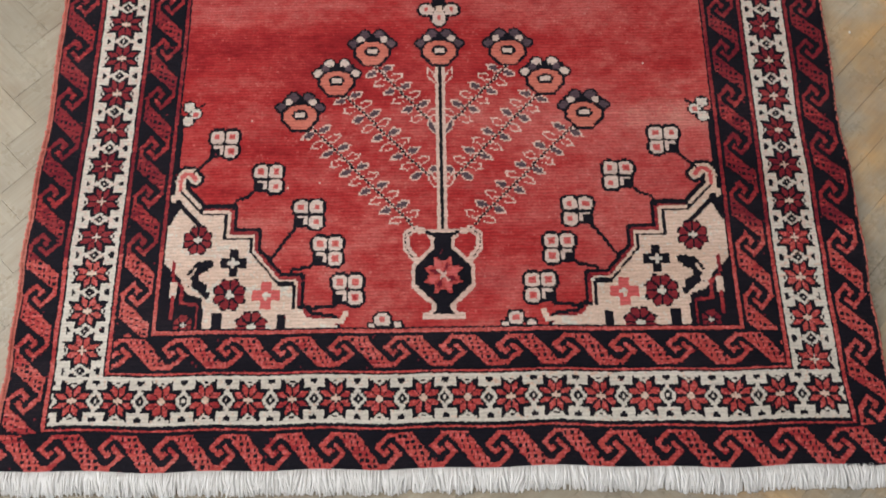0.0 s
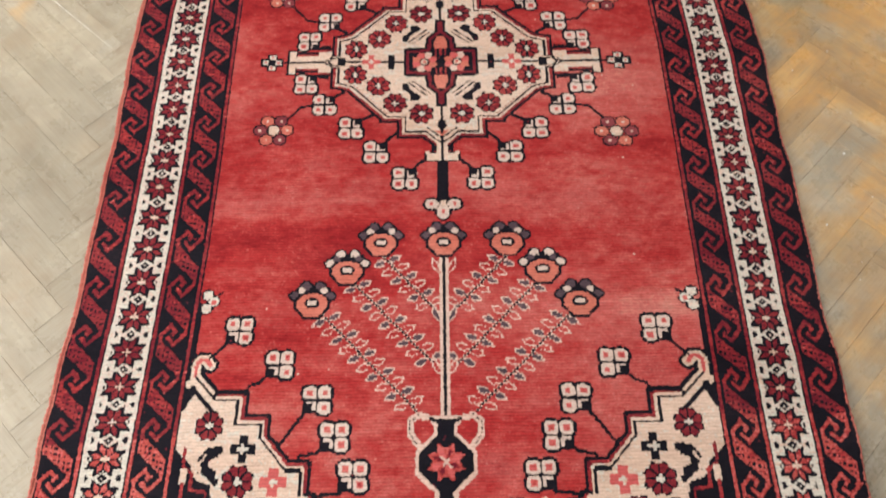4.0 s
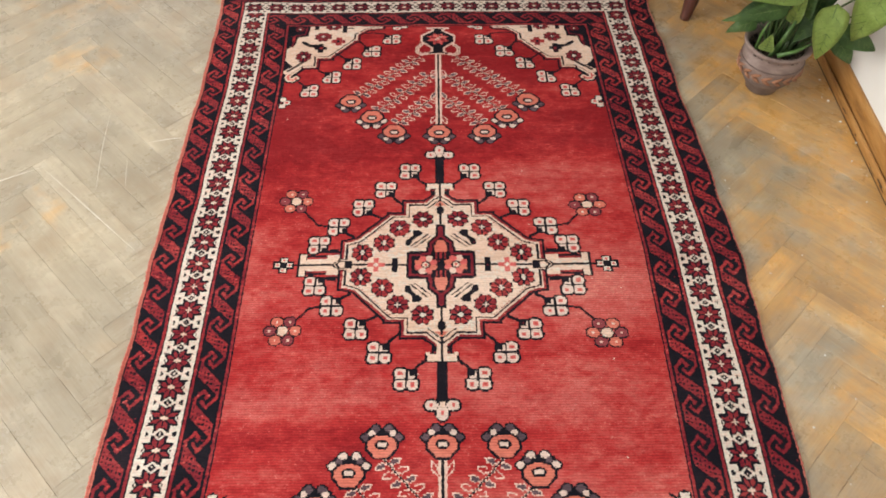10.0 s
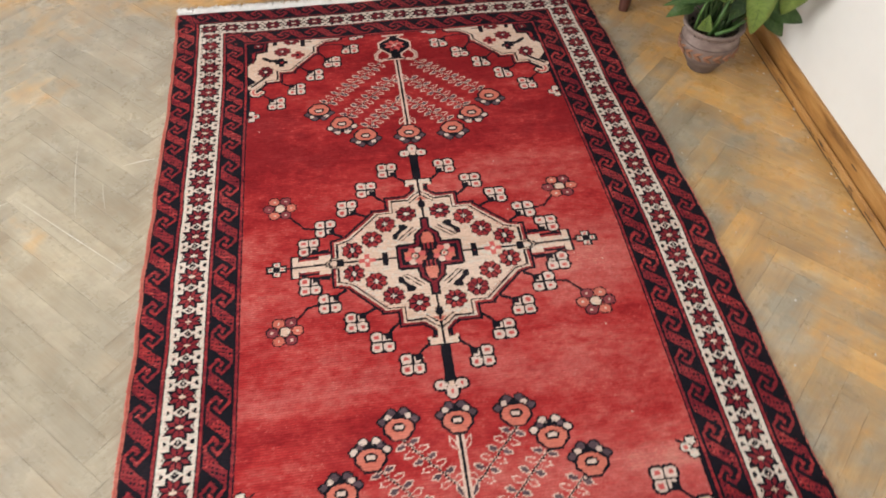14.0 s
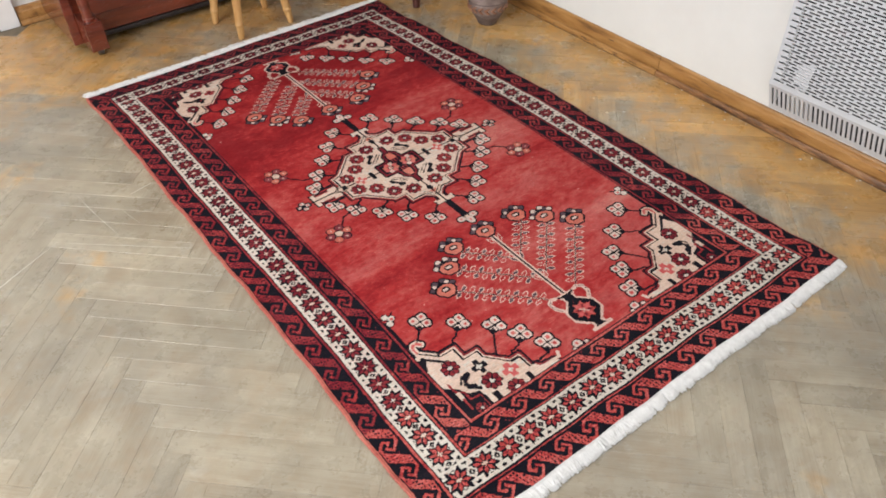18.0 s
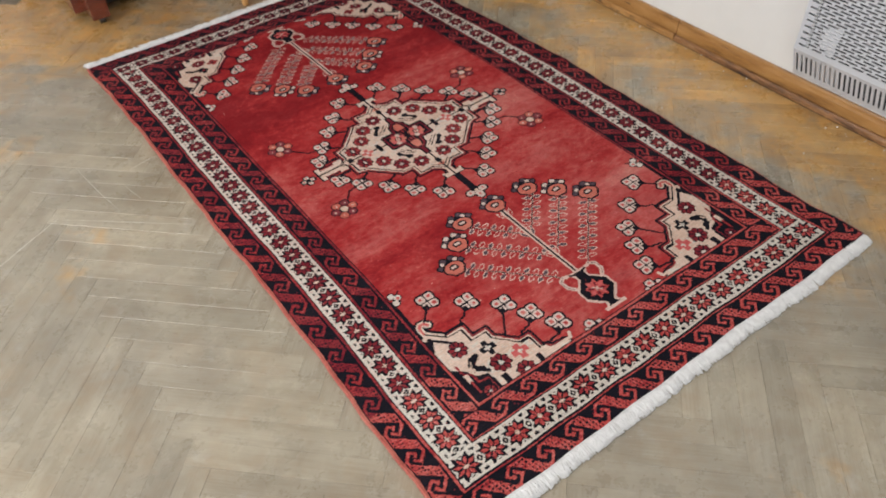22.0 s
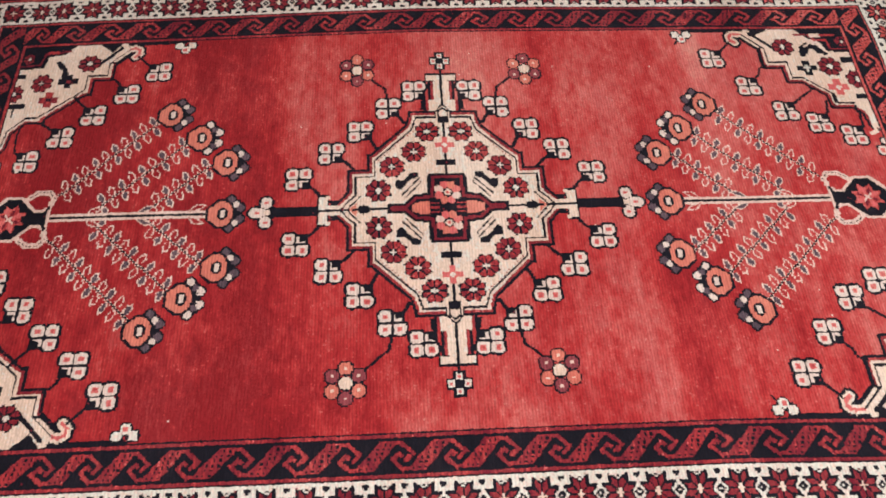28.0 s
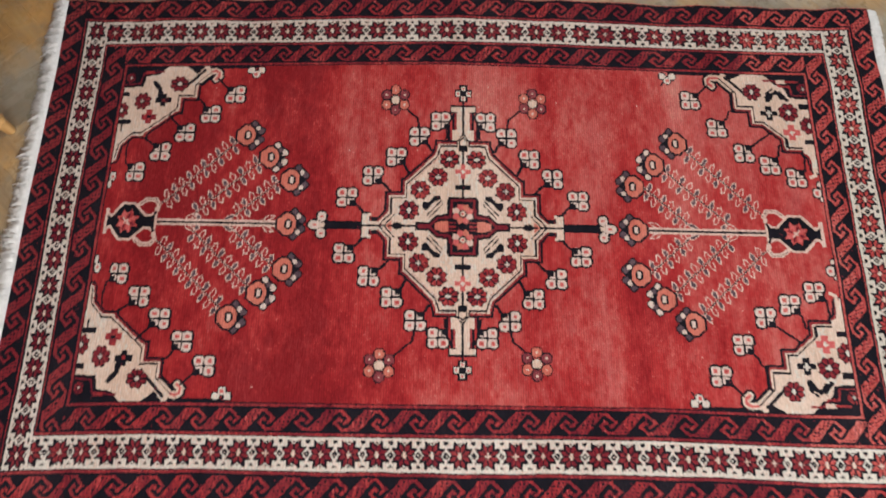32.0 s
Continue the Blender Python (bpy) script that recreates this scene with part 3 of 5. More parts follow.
def carnation(u, v, s, style):
    """Salmon bloom with a fan of four dark petals and pale tips on the side that s names."""
    lobes = ((-0.0318, 0.0140), (-0.0127, 0.0325), (0.0127, 0.0325), (0.0318, 0.0140))
    tips = ((-0.0205, 0.0235), (0.0205, 0.0235), (0.0, 0.0215))
    for du, dv in lobes + tips:
        oval(u + du, v + s * dv, 0.0126, 0.0115, NAVY, 1.7)
    rect(u, v + s * 0.012, 0.0300, 0.0090, NAVY)
    for du, dv in lobes:
        oval(u + du, v + s * dv, 0.0088, 0.0082, PETAL if style else SLATE, 1.5)
    for du, dv in tips[:2]:
        oval(u + du * 0.98, v + s * dv, 0.0066, 0.0060, SLATE if style else PETAL, 1.8)
    if style:
        for du in (-0.004, 0.004):
            oval(u + du * 2.2, v + s * 0.0245, 0.0040, 0.0040, NAVY, 2.0)
    octagon = [(-0.0275, -0.006), (-0.0275, 0.006), (-0.0185, 0.0165), (-0.006, 0.0205), (0.006, 0.0205), (0.0185, 0.0165), (0.0275, 0.006), (0.0275, -0.006), (0.012, -0.0235), (-0.012, -0.0235)]
    poly([(u + a * 1.21, v + s * (b * 1.20 - 0.002)) for a, b in octagon], NAVY)
    poly([(u + a * 1.00, v + s * (b * 0.99 - 0.002)) for a, b in octagon], SALMON)
    oval(u, v, 0.0130, 0.0098, NAVY, 2.6)
    rect(u, v, 0.0080, 0.0044, PETAL)


def leaf(u, v, a, b, dye):
    """One angular leaf beside a branch at (u, v), edged with single pale knots; a, b: the signs of the way it points."""
    pts = [(u + a * du * 0.90, v + b * dv * 0.86) for du, dv in ((0.0035, 0.0000), (0.0070, 0.0090), (0.0140, 0.0138), (0.0265, 0.0130), (0.0225, 0.0035), (0.0130, -0.0020))]
    poly(pts, dye)
    thread(pts[1:] + pts[:1], BLUSH)


def branch(p, q, side):
    """A stem of single knots from the bloom p down to q, between rows of pale ones, with pairs of leaves filled in turn."""
    p, q = np.array(p), np.array(q)
    n = np.linalg.norm(q - p)
    d = (q - p) / n
    m = max(2, round(n / 0.0256))
    vs = 1 if d[1] > 0 else -1
    for k in range(m):
        at = p + d * (0.014 + (n - 0.022) * k / (m - 0.4))
        c = SLATE if k % 2 == 0 else RED
        leaf(at[0], at[1], side, -vs, c)
        leaf(at[0], at[1], -side, vs, c)
    lo, hi = sorted((p[1], q[1]))
    for row in range(*np.searchsorted(V, (lo, hi))):
        col = int(np.searchsorted(U, p[0] + (V[row] - p[1]) * d[0] / d[1]))
        bead = (col - 1, col + 1) if row % 2 else ()
        for c in bead:
            DYE[row, c], AREA[row, c] = BLUSH, now[0]
        for c in (col,) if row % 2 else (col, col + (1 if d[0] * d[1] > 0 else -1)):
            DYE[row, c], AREA[row, c] = NAVY, now[0]


def both(pts, su, sv):
    return [(u * su, v * sv) for u, v in pts]


def edging(pts, closed=False, out=0.0165):
    """The stepped edge of the ivory figures, from outside in: dark, red, pale and a thin dark line."""
    p = list(pts) + (list(pts[:1]) if closed else [])
    for width, dye in ((2 * out, NAVY), (0.0215, BRICK), (0.0125, TAN)):
        line(p, width, dye, True)


# borders --------------------------------------------------------------
def star_cells(a, b, period, height, dye):
    """Dye of the ivory star border at a along and b across (-0.5..0.5 of the height)."""
    x = ((a / period + 0.5) % 1 - 0.5)
    xd = ((a / period + 1.0) % 1 - 0.5)
    y = b / height
    d = np.full(a.shape, NAVY, np.int8)
    edge = np.abs(y) > 0.41
    e = 0.5 - np.abs(y)
    bracket = (np.abs(xd) < 0.245) & (e < 0.265)
    hump = (np.abs(x) < 0.20 - 0.55 * np.maximum(e - 0.10, 0)) & (e < 0.235)
    neck = (np.abs(xd) < 0.045) & (e < 0.36)
    diamond = np.abs(xd) / 0.255 + np.abs(y) / 0.225 < 1
    d[edge | bracket | hump | neck | diamond] = IVORY
    d[(np.abs(xd) / 0.125 + np.abs(y) / 0.115 < 1) & ((np.abs(xd) > 0.024) | (np.abs(y) > 0.024))] = NAVY
    tee = ((np.abs(xd) < 0.085) & (np.abs(e - 0.125) < 0.024)) | ((np.abs(xd) < 0.036) & (np.abs(e - 0.165) < 0.035))
    d[tee] = NAVY
    d[(np.abs(x) < 0.045) & (np.abs(e - 0.135) < 0.030)] = NAVY
    px, py = x * period, y * height
    r = 0.0243
    d[petals(px, py, r * 1.22, fat=0.58, inner=0.0, tip=0.62)] = NAVY
    d[petals(px, py, r, inner=0.20, gap=0.070, tip=0.54)] = dye
    d[(np.abs(px) < 0.0062) & (np.abs(py) < 0.0020) | (np.abs(py) < 0.0062) & (np.abs(px) < 0.0020)] = TAN
    return d


def seg_mask(x, y, pts, h):
    m = np.zeros(x.shape, bool)
    for (x0, y0), (x1, y1) in zip(pts, pts[1:]):
        n = math.hypot(x1 - x0, y1 - y0)
        a, b = (x1 - x0) / n, (y1 - y0) / n
        along, across = (x - x0) * a + (y - y0) * b, (y - y0) * a - (x - x0) * b
        m |= (np.abs(across) <= h) & (along >= -h) & (along <= n + h)
    return m


def hook_cells(a, b, period, height, dye):
    """Dye of the running-hook border: slanted bars with interlocking hooks. b: 0 at the upper edge, to height."""
    d = np.full(a.shape, NAVY, np.int8)
    s = height / 1.7
    y = b / s
    for k in (-2, -1, 0, 1):
        x = (a / period % 1 + k) * 2.4
        d[(y > 0.08) & (y < 1.62) & (x > 0.10 + 0.83 * (y - 0.1)) & (x < 1.00 + 0.78 * (y - 0.1))] = dye
        d[seg_mask(x, y, ((0.22, 0.18), (-0.04, 0.18), (-0.52, 0.66), (-0.22, 0.96), (-0.12, 0.86)), 0.096)] = dye
        d[seg_mask(x, y, ((2.05, 1.51), (2.27, 1.51), (2.82, 0.96), (2.50, 0.64)), 0.096)] = dye
    for k in (-2, -1, 0, 1):
        x = (a / period % 1 + k) * 2.4
        for row in range(6):
            dy = 0.27 + 0.235 * row
            left = 0.10 + 0.83 * (dy - 0.1)
            for col in range(3 - row % 2):
                d[(np.abs(x - left - 0.20 - 0.26 * col - 0.13 * (row % 2)) < 0.052) & (np.abs(y - dy) < 0.066)] = NAVY
    return d


B_OUT, B_G1, B_IV, B_G2, B_IN, B_G3 = 0.650, 0.597, 0.585, 0.517, 0.507, 0.4535
F_U = 0.4430
E_OUT, E_G1, E_IV, E_G2, E_IN, E_G3, F_V = 1.111, 1.053, 1.043, 0.970, 0.961, 0.910, 0.900


def band_masks(u0, u1, v0, v1):
    """Side strips and end strips of the frame between two rectangles (outer u0, v0; inner u1, v1)."""
    au, av = np.abs(UU), np.abs(VV)
    ring = (au <= u0) & (av <= v0) & ~((au <= u1) & (av <= v1))
    ends = ring & (av > v1)
    return ring & ~ends, ends


# the weavers spaced the hooks by eye: rows of the running count along each long side
HOOK_ROWS = {-1: (-1.10, -0.845, -0.600, -0.416, -0.239, 0.012, 0.264, 0.432, 0.655, 0.836, 1.12), 1: (-1.10, -0.775, -0.604, -0.428, -0.180, -0.015, 0.238, 0.393, 0.613, 0.777, 1.12)}
HOOK_COUNT = {-1: (23.15, 20, 17, 15, 13, 10, 7, 5, 2, 0, -3.2), 1: (22.8, 19, 17, 15, 12, 10, 7, 5, 2, 0, -4.2)}


def lay_hooks(name, u0, u1, v0, v1, per_side, per_end, shift):
    sides, ends = band_masks(u0, u1, v0, v1)
    for s in (-1, 1):
        area(name)
        m = sides & (np.sign(UU) == s)
        b = (UU - (-u0 if s < 0 else u1))
        put(m, 0)
        DYE[m] = hook_cells(np.interp(VV[m], HOOK_ROWS[s], HOOK_COUNT[s]) * per_side, b[m], per_side, u0 - u1, BRICK)
    for s in (-1, 1):
        area(name)
        m = ends & (np.sign(VV) == s)
        b = ((v0 if s > 0 else -v1) - VV)
        put(m, 0)
        DYE[m] = hook_cells(UU[m] + shift, b[m], per_end, v0 - v1, CORAL if s < 0 else MADDER)


STAR_ROWS = {-1: (-1.10, -0.869, -0.629, -0.300, 0.005, 0.309, 0.605, 0.773, 1.10), 1: (-1.10, -0.763, -0.515, -0.314, -0.017, 0.290, 0.5855, 0.7546, 1.10)}
STAR_COUNT = {-1: (-17.75, -14, -10, -5, 0, 5, 10, 13, 18), 1: (-17.25, -12, -8, -5, 0, 5, 10, 13, 18.3)}


def lay_stars(name, u0, u1, v0, v1, per_side, per_end):
    sides, ends = band_masks(u0, u1, v0, v1)
    for s in (-1, 1):
        area(name)
        m = sides & (np.sign(UU) == s)
        put(m, 0)
        row = np.interp(VV[m], STAR_ROWS[s], STAR_COUNT[s]) * per_side
        DYE[m] = star_cells(row, UU[m] - s * (u0 + u1) / 2, per_side, u0 - u1, MADDER)
    for s in (-1, 1):
        area(name)
        m = ends & (np.sign(VV) == s)
        put(m, 0)
        DYE[m] = star_cells(UU[m] + 0.557, VV[m] - s * (v0 + v1) / 2, per_end, v0 - v1, CORAL if s < 0 else BURG)


def lay_guard(u0, u1, v0, v1):
    area("guard_stripe")
    au, av = np.abs(UU), np.abs(VV)
    ring = (au <= u0) & (av <= v0) & ~((au <= u1) & (av <= v1))
    put(ring, NAVY)
    w = (u0 - u1) * 0.30
    put(ring & (au <= u0 - w) & (av <= v0 - w) & ~((au <= u1 + w) & (av <= v1 + w)), BRICK)


# field figures --------------------------------------------------------
STEP = [(0.428, 0.674), (0.389, 0.7135), (0.349, 0.7145), (0.347, 0.754), (0.307, 0.755), (0.305, 0.777), (0.2605, 0.828), (0.236, 0.831), (0.234, 0.866), (0.212, 0.889), (0.175, 0.8945)]
HOOK = [(0.405, 0.653), (0.414, 0.643), (0.426, 0.645), (0.430, 0.656), (0.428, 0.674), (0.400, 0.702)]
STEP_FAR = [(0.424, 0.654), (0.386, 0.692), (0.353, 0.692), (0.352, 0.732), (0.312, 0.733), (0.240, 0.815), (0.238, 0.846), (0.206, 0.886), (0.168, 0.892)]
HOOK_FAR = [(0.402, 0.640), (0.410, 0.631), (0.423, 0.633), (0.428, 0.644), (0.424, 0.656), (0.398, 0.682)]


def spandrel(su, sv):
    if sv > 0:
        return spandrel_far(su)
    area("corner_spandrel")
    line(both([(0.4425, 0.545), (0.4425, 0.690)], su, sv), 0.016, NAVY)
    edging(both(STEP, su, sv))
    for width, dye in ((0.0290, NAVY), (0.0175, TAN), (0.0065, ROSE)):
        line(both(HOOK, su, sv), width, dye)
    poly(both(STEP + [(0.160, 0.8995), (0.4425, 0.8995), (0.4425, 0.68)], su, sv), TAN)
    line(both(STEP[:-2], su, sv), KNOT * 1.3, NAVY, True)
    line(both([(0.216, 0.889), (0.158, 0.889), (0.152, 0.878)], su, sv), 0.0085, TAN, True)
    line(both([(0.432, 0.690), (0.395, 0.728), (0.385, 0.737)], su, sv), 0.008, NAVY)
    line(both([(0.420, 0.716), (0.412, 0.726)], su, sv), 0.008, TAN)
    poly(both([(0.4425, 0.690), (0.424, 0.700), (0.4425, 0.735)], su, sv), NAVY)
    rosette(0.392 * su, 0.757 * sv, 0.0255)
    rosette(0.335 * su, 0.846 * sv, 0.0275)
    rect(0.332 * su, 0.795 * sv, 0.021, 0.0075, NAVY), rect(0.332 * su, 0.795 * sv, 0.0075, 0.021, NAVY)
    rect(0.332 * su, 0.795 * sv, 0.009, 0.0022, IVORY), rect(0.332 * su, 0.795 * sv, 0.0022, 0.009, IVORY)
    rect(0.277 * su, 0.848 * sv, 0.022, 0.0085, ROSE), rect(0.277 * su, 0.848 * sv, 0.0085, 0.022, ROSE)
    rect(0.277 * su, 0.848 * sv, 0.0065, 0.0026, IVORY), rect(0.277 * su, 0.848 * sv, 0.0026, 0.0065, IVORY)
    rosette(0.298 * su, 0.896 * sv, 0.0265)
    rect(0.352 * su, 0.888 * sv, 0.0085, 0.014, NAVY)
    rect(0.252 * su, 0.890 * sv, 0.0075, 0.013, NAVY)
    line(both([(0.368, 0.796), (0.386, 0.797), (0.397, 0.812), (0.396, 0.828), (0.378, 0.842), (0.372, 0.846)], su, sv), 0.012, NAVY)
    poly(both([(0.372, 0.800), (0.392, 0.802), (0.390, 0.834), (0.372, 0.838)], su, sv), NAVY)
    oval(0.374 * su, 0.818 * sv, 0.0105, 0.0085, TAN)
    line(both([(0.392, 0.806), (0.400, 0.818), (0.398, 0.832), (0.380, 0.848)], su, sv), 0.004, TAN)
    poly(both([(0.4425, 0.795), (0.416, 0.816), (0.404, 0.842), (0.376, 0.853), (0.374, 0.8995), (0.4425, 0.8995)], su, sv), NAVY)
    line(both([(0.427, 0.792), (0.425, 0.822), (0.410, 0.832), (0.410, 0.858), (0.384, 0.862), (0.384, 0.897)], su, sv), 0.0045, BRICK)
    rect(0.4235 * su, 0.838 * sv, 0.0045, 0.013, TAN)
    rect(0.423 * su, 0.866 * sv, 0.0025, 0.018, BRICK)
    rosette(0.404 * su, 0.892 * sv, 0.017)
    put((np.abs(UU) > F_U) & (np.abs(UU) < F_U + 0.012) & (AREA == now[0]), NAVY)
    area("spandrel_stem")
    for u, v, a, b, stem in ((0.362, 0.592, 1, 1, ((0.372, 0.604), (0.395, 0.630), (0.408, 0.640))),
                             (0.284, 0.654, 1, 1, ((0.296, 0.667), (0.316, 0.684), (0.333, 0.690), (0.338, 0.704))),
                             (0.215, 0.715, 1, 1, ((0.228, 0.728), (0.250, 0.756), (0.272, 0.788), (0.288, 0.778))),
                             (0.183, 0.777, 1, 1, ((0.195, 0.789), (0.212, 0.803), (0.236, 0.806), (0.244, 0.815))),
                             (0.150, 0.840, 1, 1, ((0.162, 0.853), (0.170, 0.866), (0.205, 0.868), (0.226, 0.866)))):
        area("blossom_stem")
        line(both(stem, su, sv), 0.0058, NAVY)
        area("blossom")
        blossom(u * su, v * sv, a * su, b * sv)
    area("half_blossom")
    line(both([(0.404, 0.520), (0.418, 0.532), (0.4425, 0.545)], su, sv), 0.004, NAVY)
    for u, v in ((0.417, 0.537), (0.429, 0.524), (0.429, 0.550)):
        oval(u * su, v * sv, 0.0125, 0.0115, NAVY)
    for u, v in ((0.416, 0.537), (0.429, 0.524), (0.429, 0.550)):
        oval(u * su, v * sv, 0.0090, 0.0082, IVORY, 3)
    rect(0.416 * su, 0.537 * sv, 0.0035, 0.0035, ROSE)
    at = 0.1025 * su + 0.0075
    for grow, dye in ((0.0034, NAVY), (0, PETAL)):
        oval(at, 0.8875 * sv, 0.0118 + grow, 0.0095 + grow, dye, 3)
        oval(at + 0.0235, 0.896 * sv, 0.0065 + grow, 0.0045 + grow, dye, 3)
        oval(at - 0.0165, 0.897 * sv, 0.0045 + grow, 0.0035 + grow, dye, 3)
    rect(at, 0.8875 * sv, 0.0048, 0.0038, ROSE)


def spandrel_far(su):
    """The corner figures of the far end, woven a little smaller and straighter."""
    area("corner_spandrel")
    line(both([(0.4425, 0.540), (0.4425, 0.670)], su, 1), 0.016, NAVY)
    edging(both(STEP_FAR, su, 1))
    for width, dye in ((0.0280, NAVY), (0.0165, TAN), (0.0060, ROSE)):
        line(both(HOOK_FAR, su, 1), width, dye)
    poly(both(STEP_FAR + [(0.155, 0.8995), (0.4425, 0.8995), (0.4425, 0.66)], su, 1), TAN)
    line(both(STEP_FAR, su, 1), KNOT * 1.3, NAVY, True)
    line(both([(0.431, 0.672), (0.398, 0.700), (0.384, 0.714)], su, 1), 0.008, NAVY)
    poly(both([(0.4425, 0.672), (0.418, 0.690), (0.4425, 0.720)], su, 1), NAVY)
    rosette(0.388 * su, 0.735 * 1, 0.0255)
    rosette(0.334 * su, 0.829, 0.0275)
    rect(0.338 * su, 0.771, 0.020, 0.0072, NAVY), rect(0.338 * su, 0.771, 0.0072, 0.020, NAVY)
    rect(0.338 * su, 0.771, 0.0042, 0.0042, BRICK)
    rect(0.287 * su, 0.803, 0.020, 0.0080, BRICK), rect(0.287 * su, 0.803, 0.0080, 0.020, BRICK)
    rect(0.287 * su, 0.803, 0.0050, 0.0050, NAVY)
    rosette(0.305 * su, 0.896, 0.0265)
    rect(0.270 * su, 0.876, 0.0065, 0.022, NAVY)
    line(both([(0.244, 0.886), (0.262, 0.886)], su, 1), 0.004, NAVY)
    rect(0.356 * su, 0.889, 0.0070, 0.012, NAVY)
    line(both([(0.352, 0.782), (0.372, 0.784), (0.392, 0.800)], su, 1), 0.0130, NAVY)
    line(both([(0.366, 0.792), (0.388, 0.806)], su, 1), 0.0040, TAN)
    poly(both([(0.4425, 0.770), (0.418, 0.790), (0.412, 0.826), (0.380, 0.834), (0.376, 0.8995), (0.4425, 0.8995)], su, 1), NAVY)
    line(both([(0.427, 0.780), (0.420, 0.838), (0.390, 0.846), (0.386, 0.897)], su, 1), 0.0045, BURG)
    rect(0.424 * su, 0.820, 0.0040, 0.014, BRICK)
    rosette(0.408 * su, 0.882, 0.017)
    put((np.abs(UU) > F_U) & (np.abs(UU) < F_U + 0.012) & (AREA == now[0]), NAVY)
    area("spandrel_stem")
    for u, v, stem in ((0.356, 0.584, ((0.366, 0.596), (0.390, 0.622), (0.402, 0.632))),
                       (0.297, 0.642, ((0.309, 0.655), (0.330, 0.664), (0.343, 0.682))),
                       (0.242, 0.702, ((0.254, 0.715), (0.270, 0.730), (0.292, 0.748))),
                       (0.188, 0.759, ((0.200, 0.771), (0.212, 0.786), (0.226, 0.808))),
                       (0.132, 0.818, ((0.144, 0.831), (0.154, 0.850), (0.190, 0.856), (0.220, 0.850)))):
        area("blossom_stem")
        line(both(stem, su, 1), 0.0058, NAVY)
        area("blossom")
        blossom(u * su, v, su, 1)
    area("half_blossom")
    for grow, dye in ((0.0032, NAVY), (0, IVORY)):
        for u, v, ru, rv in ((0.417, 0.537, 0.0095, 0.0082), (0.429, 0.524, 0.0085, 0.0080), (0.429, 0.550, 0.0085, 0.0080), (0.118, 0.887, 0.0120, 0.0085), (0.098, 0.894, 0.009, 0.005)):
            oval(u * su, v, ru + grow, rv + grow, dye, 3)
    rect(0.417 * su, 0.537, 0.0035, 0.0035, ROSE), rect(0.118 * su, 0.887, 0.0042, 0.0032, ROSE)


def vase_tree(s):
    """Vase with a flowering tree; s: -1 at the near end, 1 at the far end. Heads point to the middle."""
    area("flowering_tree")
    for su in (-1, 1):
        branch((0.217 * su, 0.562 * s), (0.046 * su, 0.738 * s), -su)
        branch((0.165 * su, 0.500 * s), (0.012 * su, 0.662 * s), -su)
        branch((0.112 * su, 0.450 * s), (0.012 * su, 0.560 * s), -su)
    line([(0, 0.452 * s), (0, 0.755 * s)], 0.0160, BLUSH)
    line([(0, 0.448 * s), (0, 0.755 * s)], 0.0052, NAVY)
    for su in (-1, 1):
        for k, v in enumerate((0.487, 0.580, 0.675)):
            pts = both([(0.006, v), (0.019, v - 0.013), (0.021, v - 0.033), (0.009, v - 0.018)], su, s)
            poly(pts, SLATE if k == 1 else RED)
            dotted(pts + pts[:1], BLUSH, 1.1)
    area("vase")
    body = [(0.020, 0.749), (0.014, 0.758), (0.013, 0.774), (0.043, 0.803), (0.043, 0.834), (0.012, 0.864), (0.011, 0.874), (0.017, 0.880)]
    full = body + [(-u, v) for u, v in body[::-1]]
    for su in (-1, 1):
        loop = both([(0.016, 0.749), (0.046, 0.742), (0.058, 0.752), (0.059, 0.772), (0.044, 0.792)], su, s)
        line(loop, 0.0105, BLUSH)
        dotted(loop[1:], NAVY, 1.6)
    line(both(full, 1, s) + both(full, 1, s)[:1], 0.0130, BLUSH)
    poly(both([(0.032, 0.877), (0.034, 0.888), (-0.034, 0.888), (-0.032, 0.877)], 1, s), BLUSH)
    poly(both(full, 1, s), NAVY)
    for su in (-1, 1):
        line(both([(0.008, 0.755), (0.024, 0.748)], su, s), 0.007, NAVY)
    sl = window(-0.04, 0.04, min(0.78 * s, 0.86 * s), max(0.78 * s, 0.86 * s))
    x, y = UU[sl], VV[sl] - 0.818 * s
    put(petals(x, y, 0.0320, fat=0.50, inner=0.0, tip=0.62), CORAL, sl)
    put(petals(x, y, 0.0225, count=4, turn=67.5, fat=0.22, inner=0.12), BURG, sl)
    put(petals(x, y, 0.0265, count=4, turn=22.5, fat=0.30, inner=0.1), ROSE, sl)
    put((np.abs(x - y * s) < 0.0030) & (np.abs(x + y * s) < 0.020), BLUSH, sl)
    put((np.abs(x + y * s) < 0.0026) & (np.abs(x - y * s) < 0.012), BLUSH, sl)
    for u, v, style in ((0, 0.4225, 0), (0.116, 0.422, 0), (-0.116, 0.422, 0), (0.176, 0.478, 1), (-0.176, 0.478, 1), (0.236, 0.541, 0), (-0.236, 0.541, 0)):
        area("carnation")
        carnation(u, v * s, -s, style)


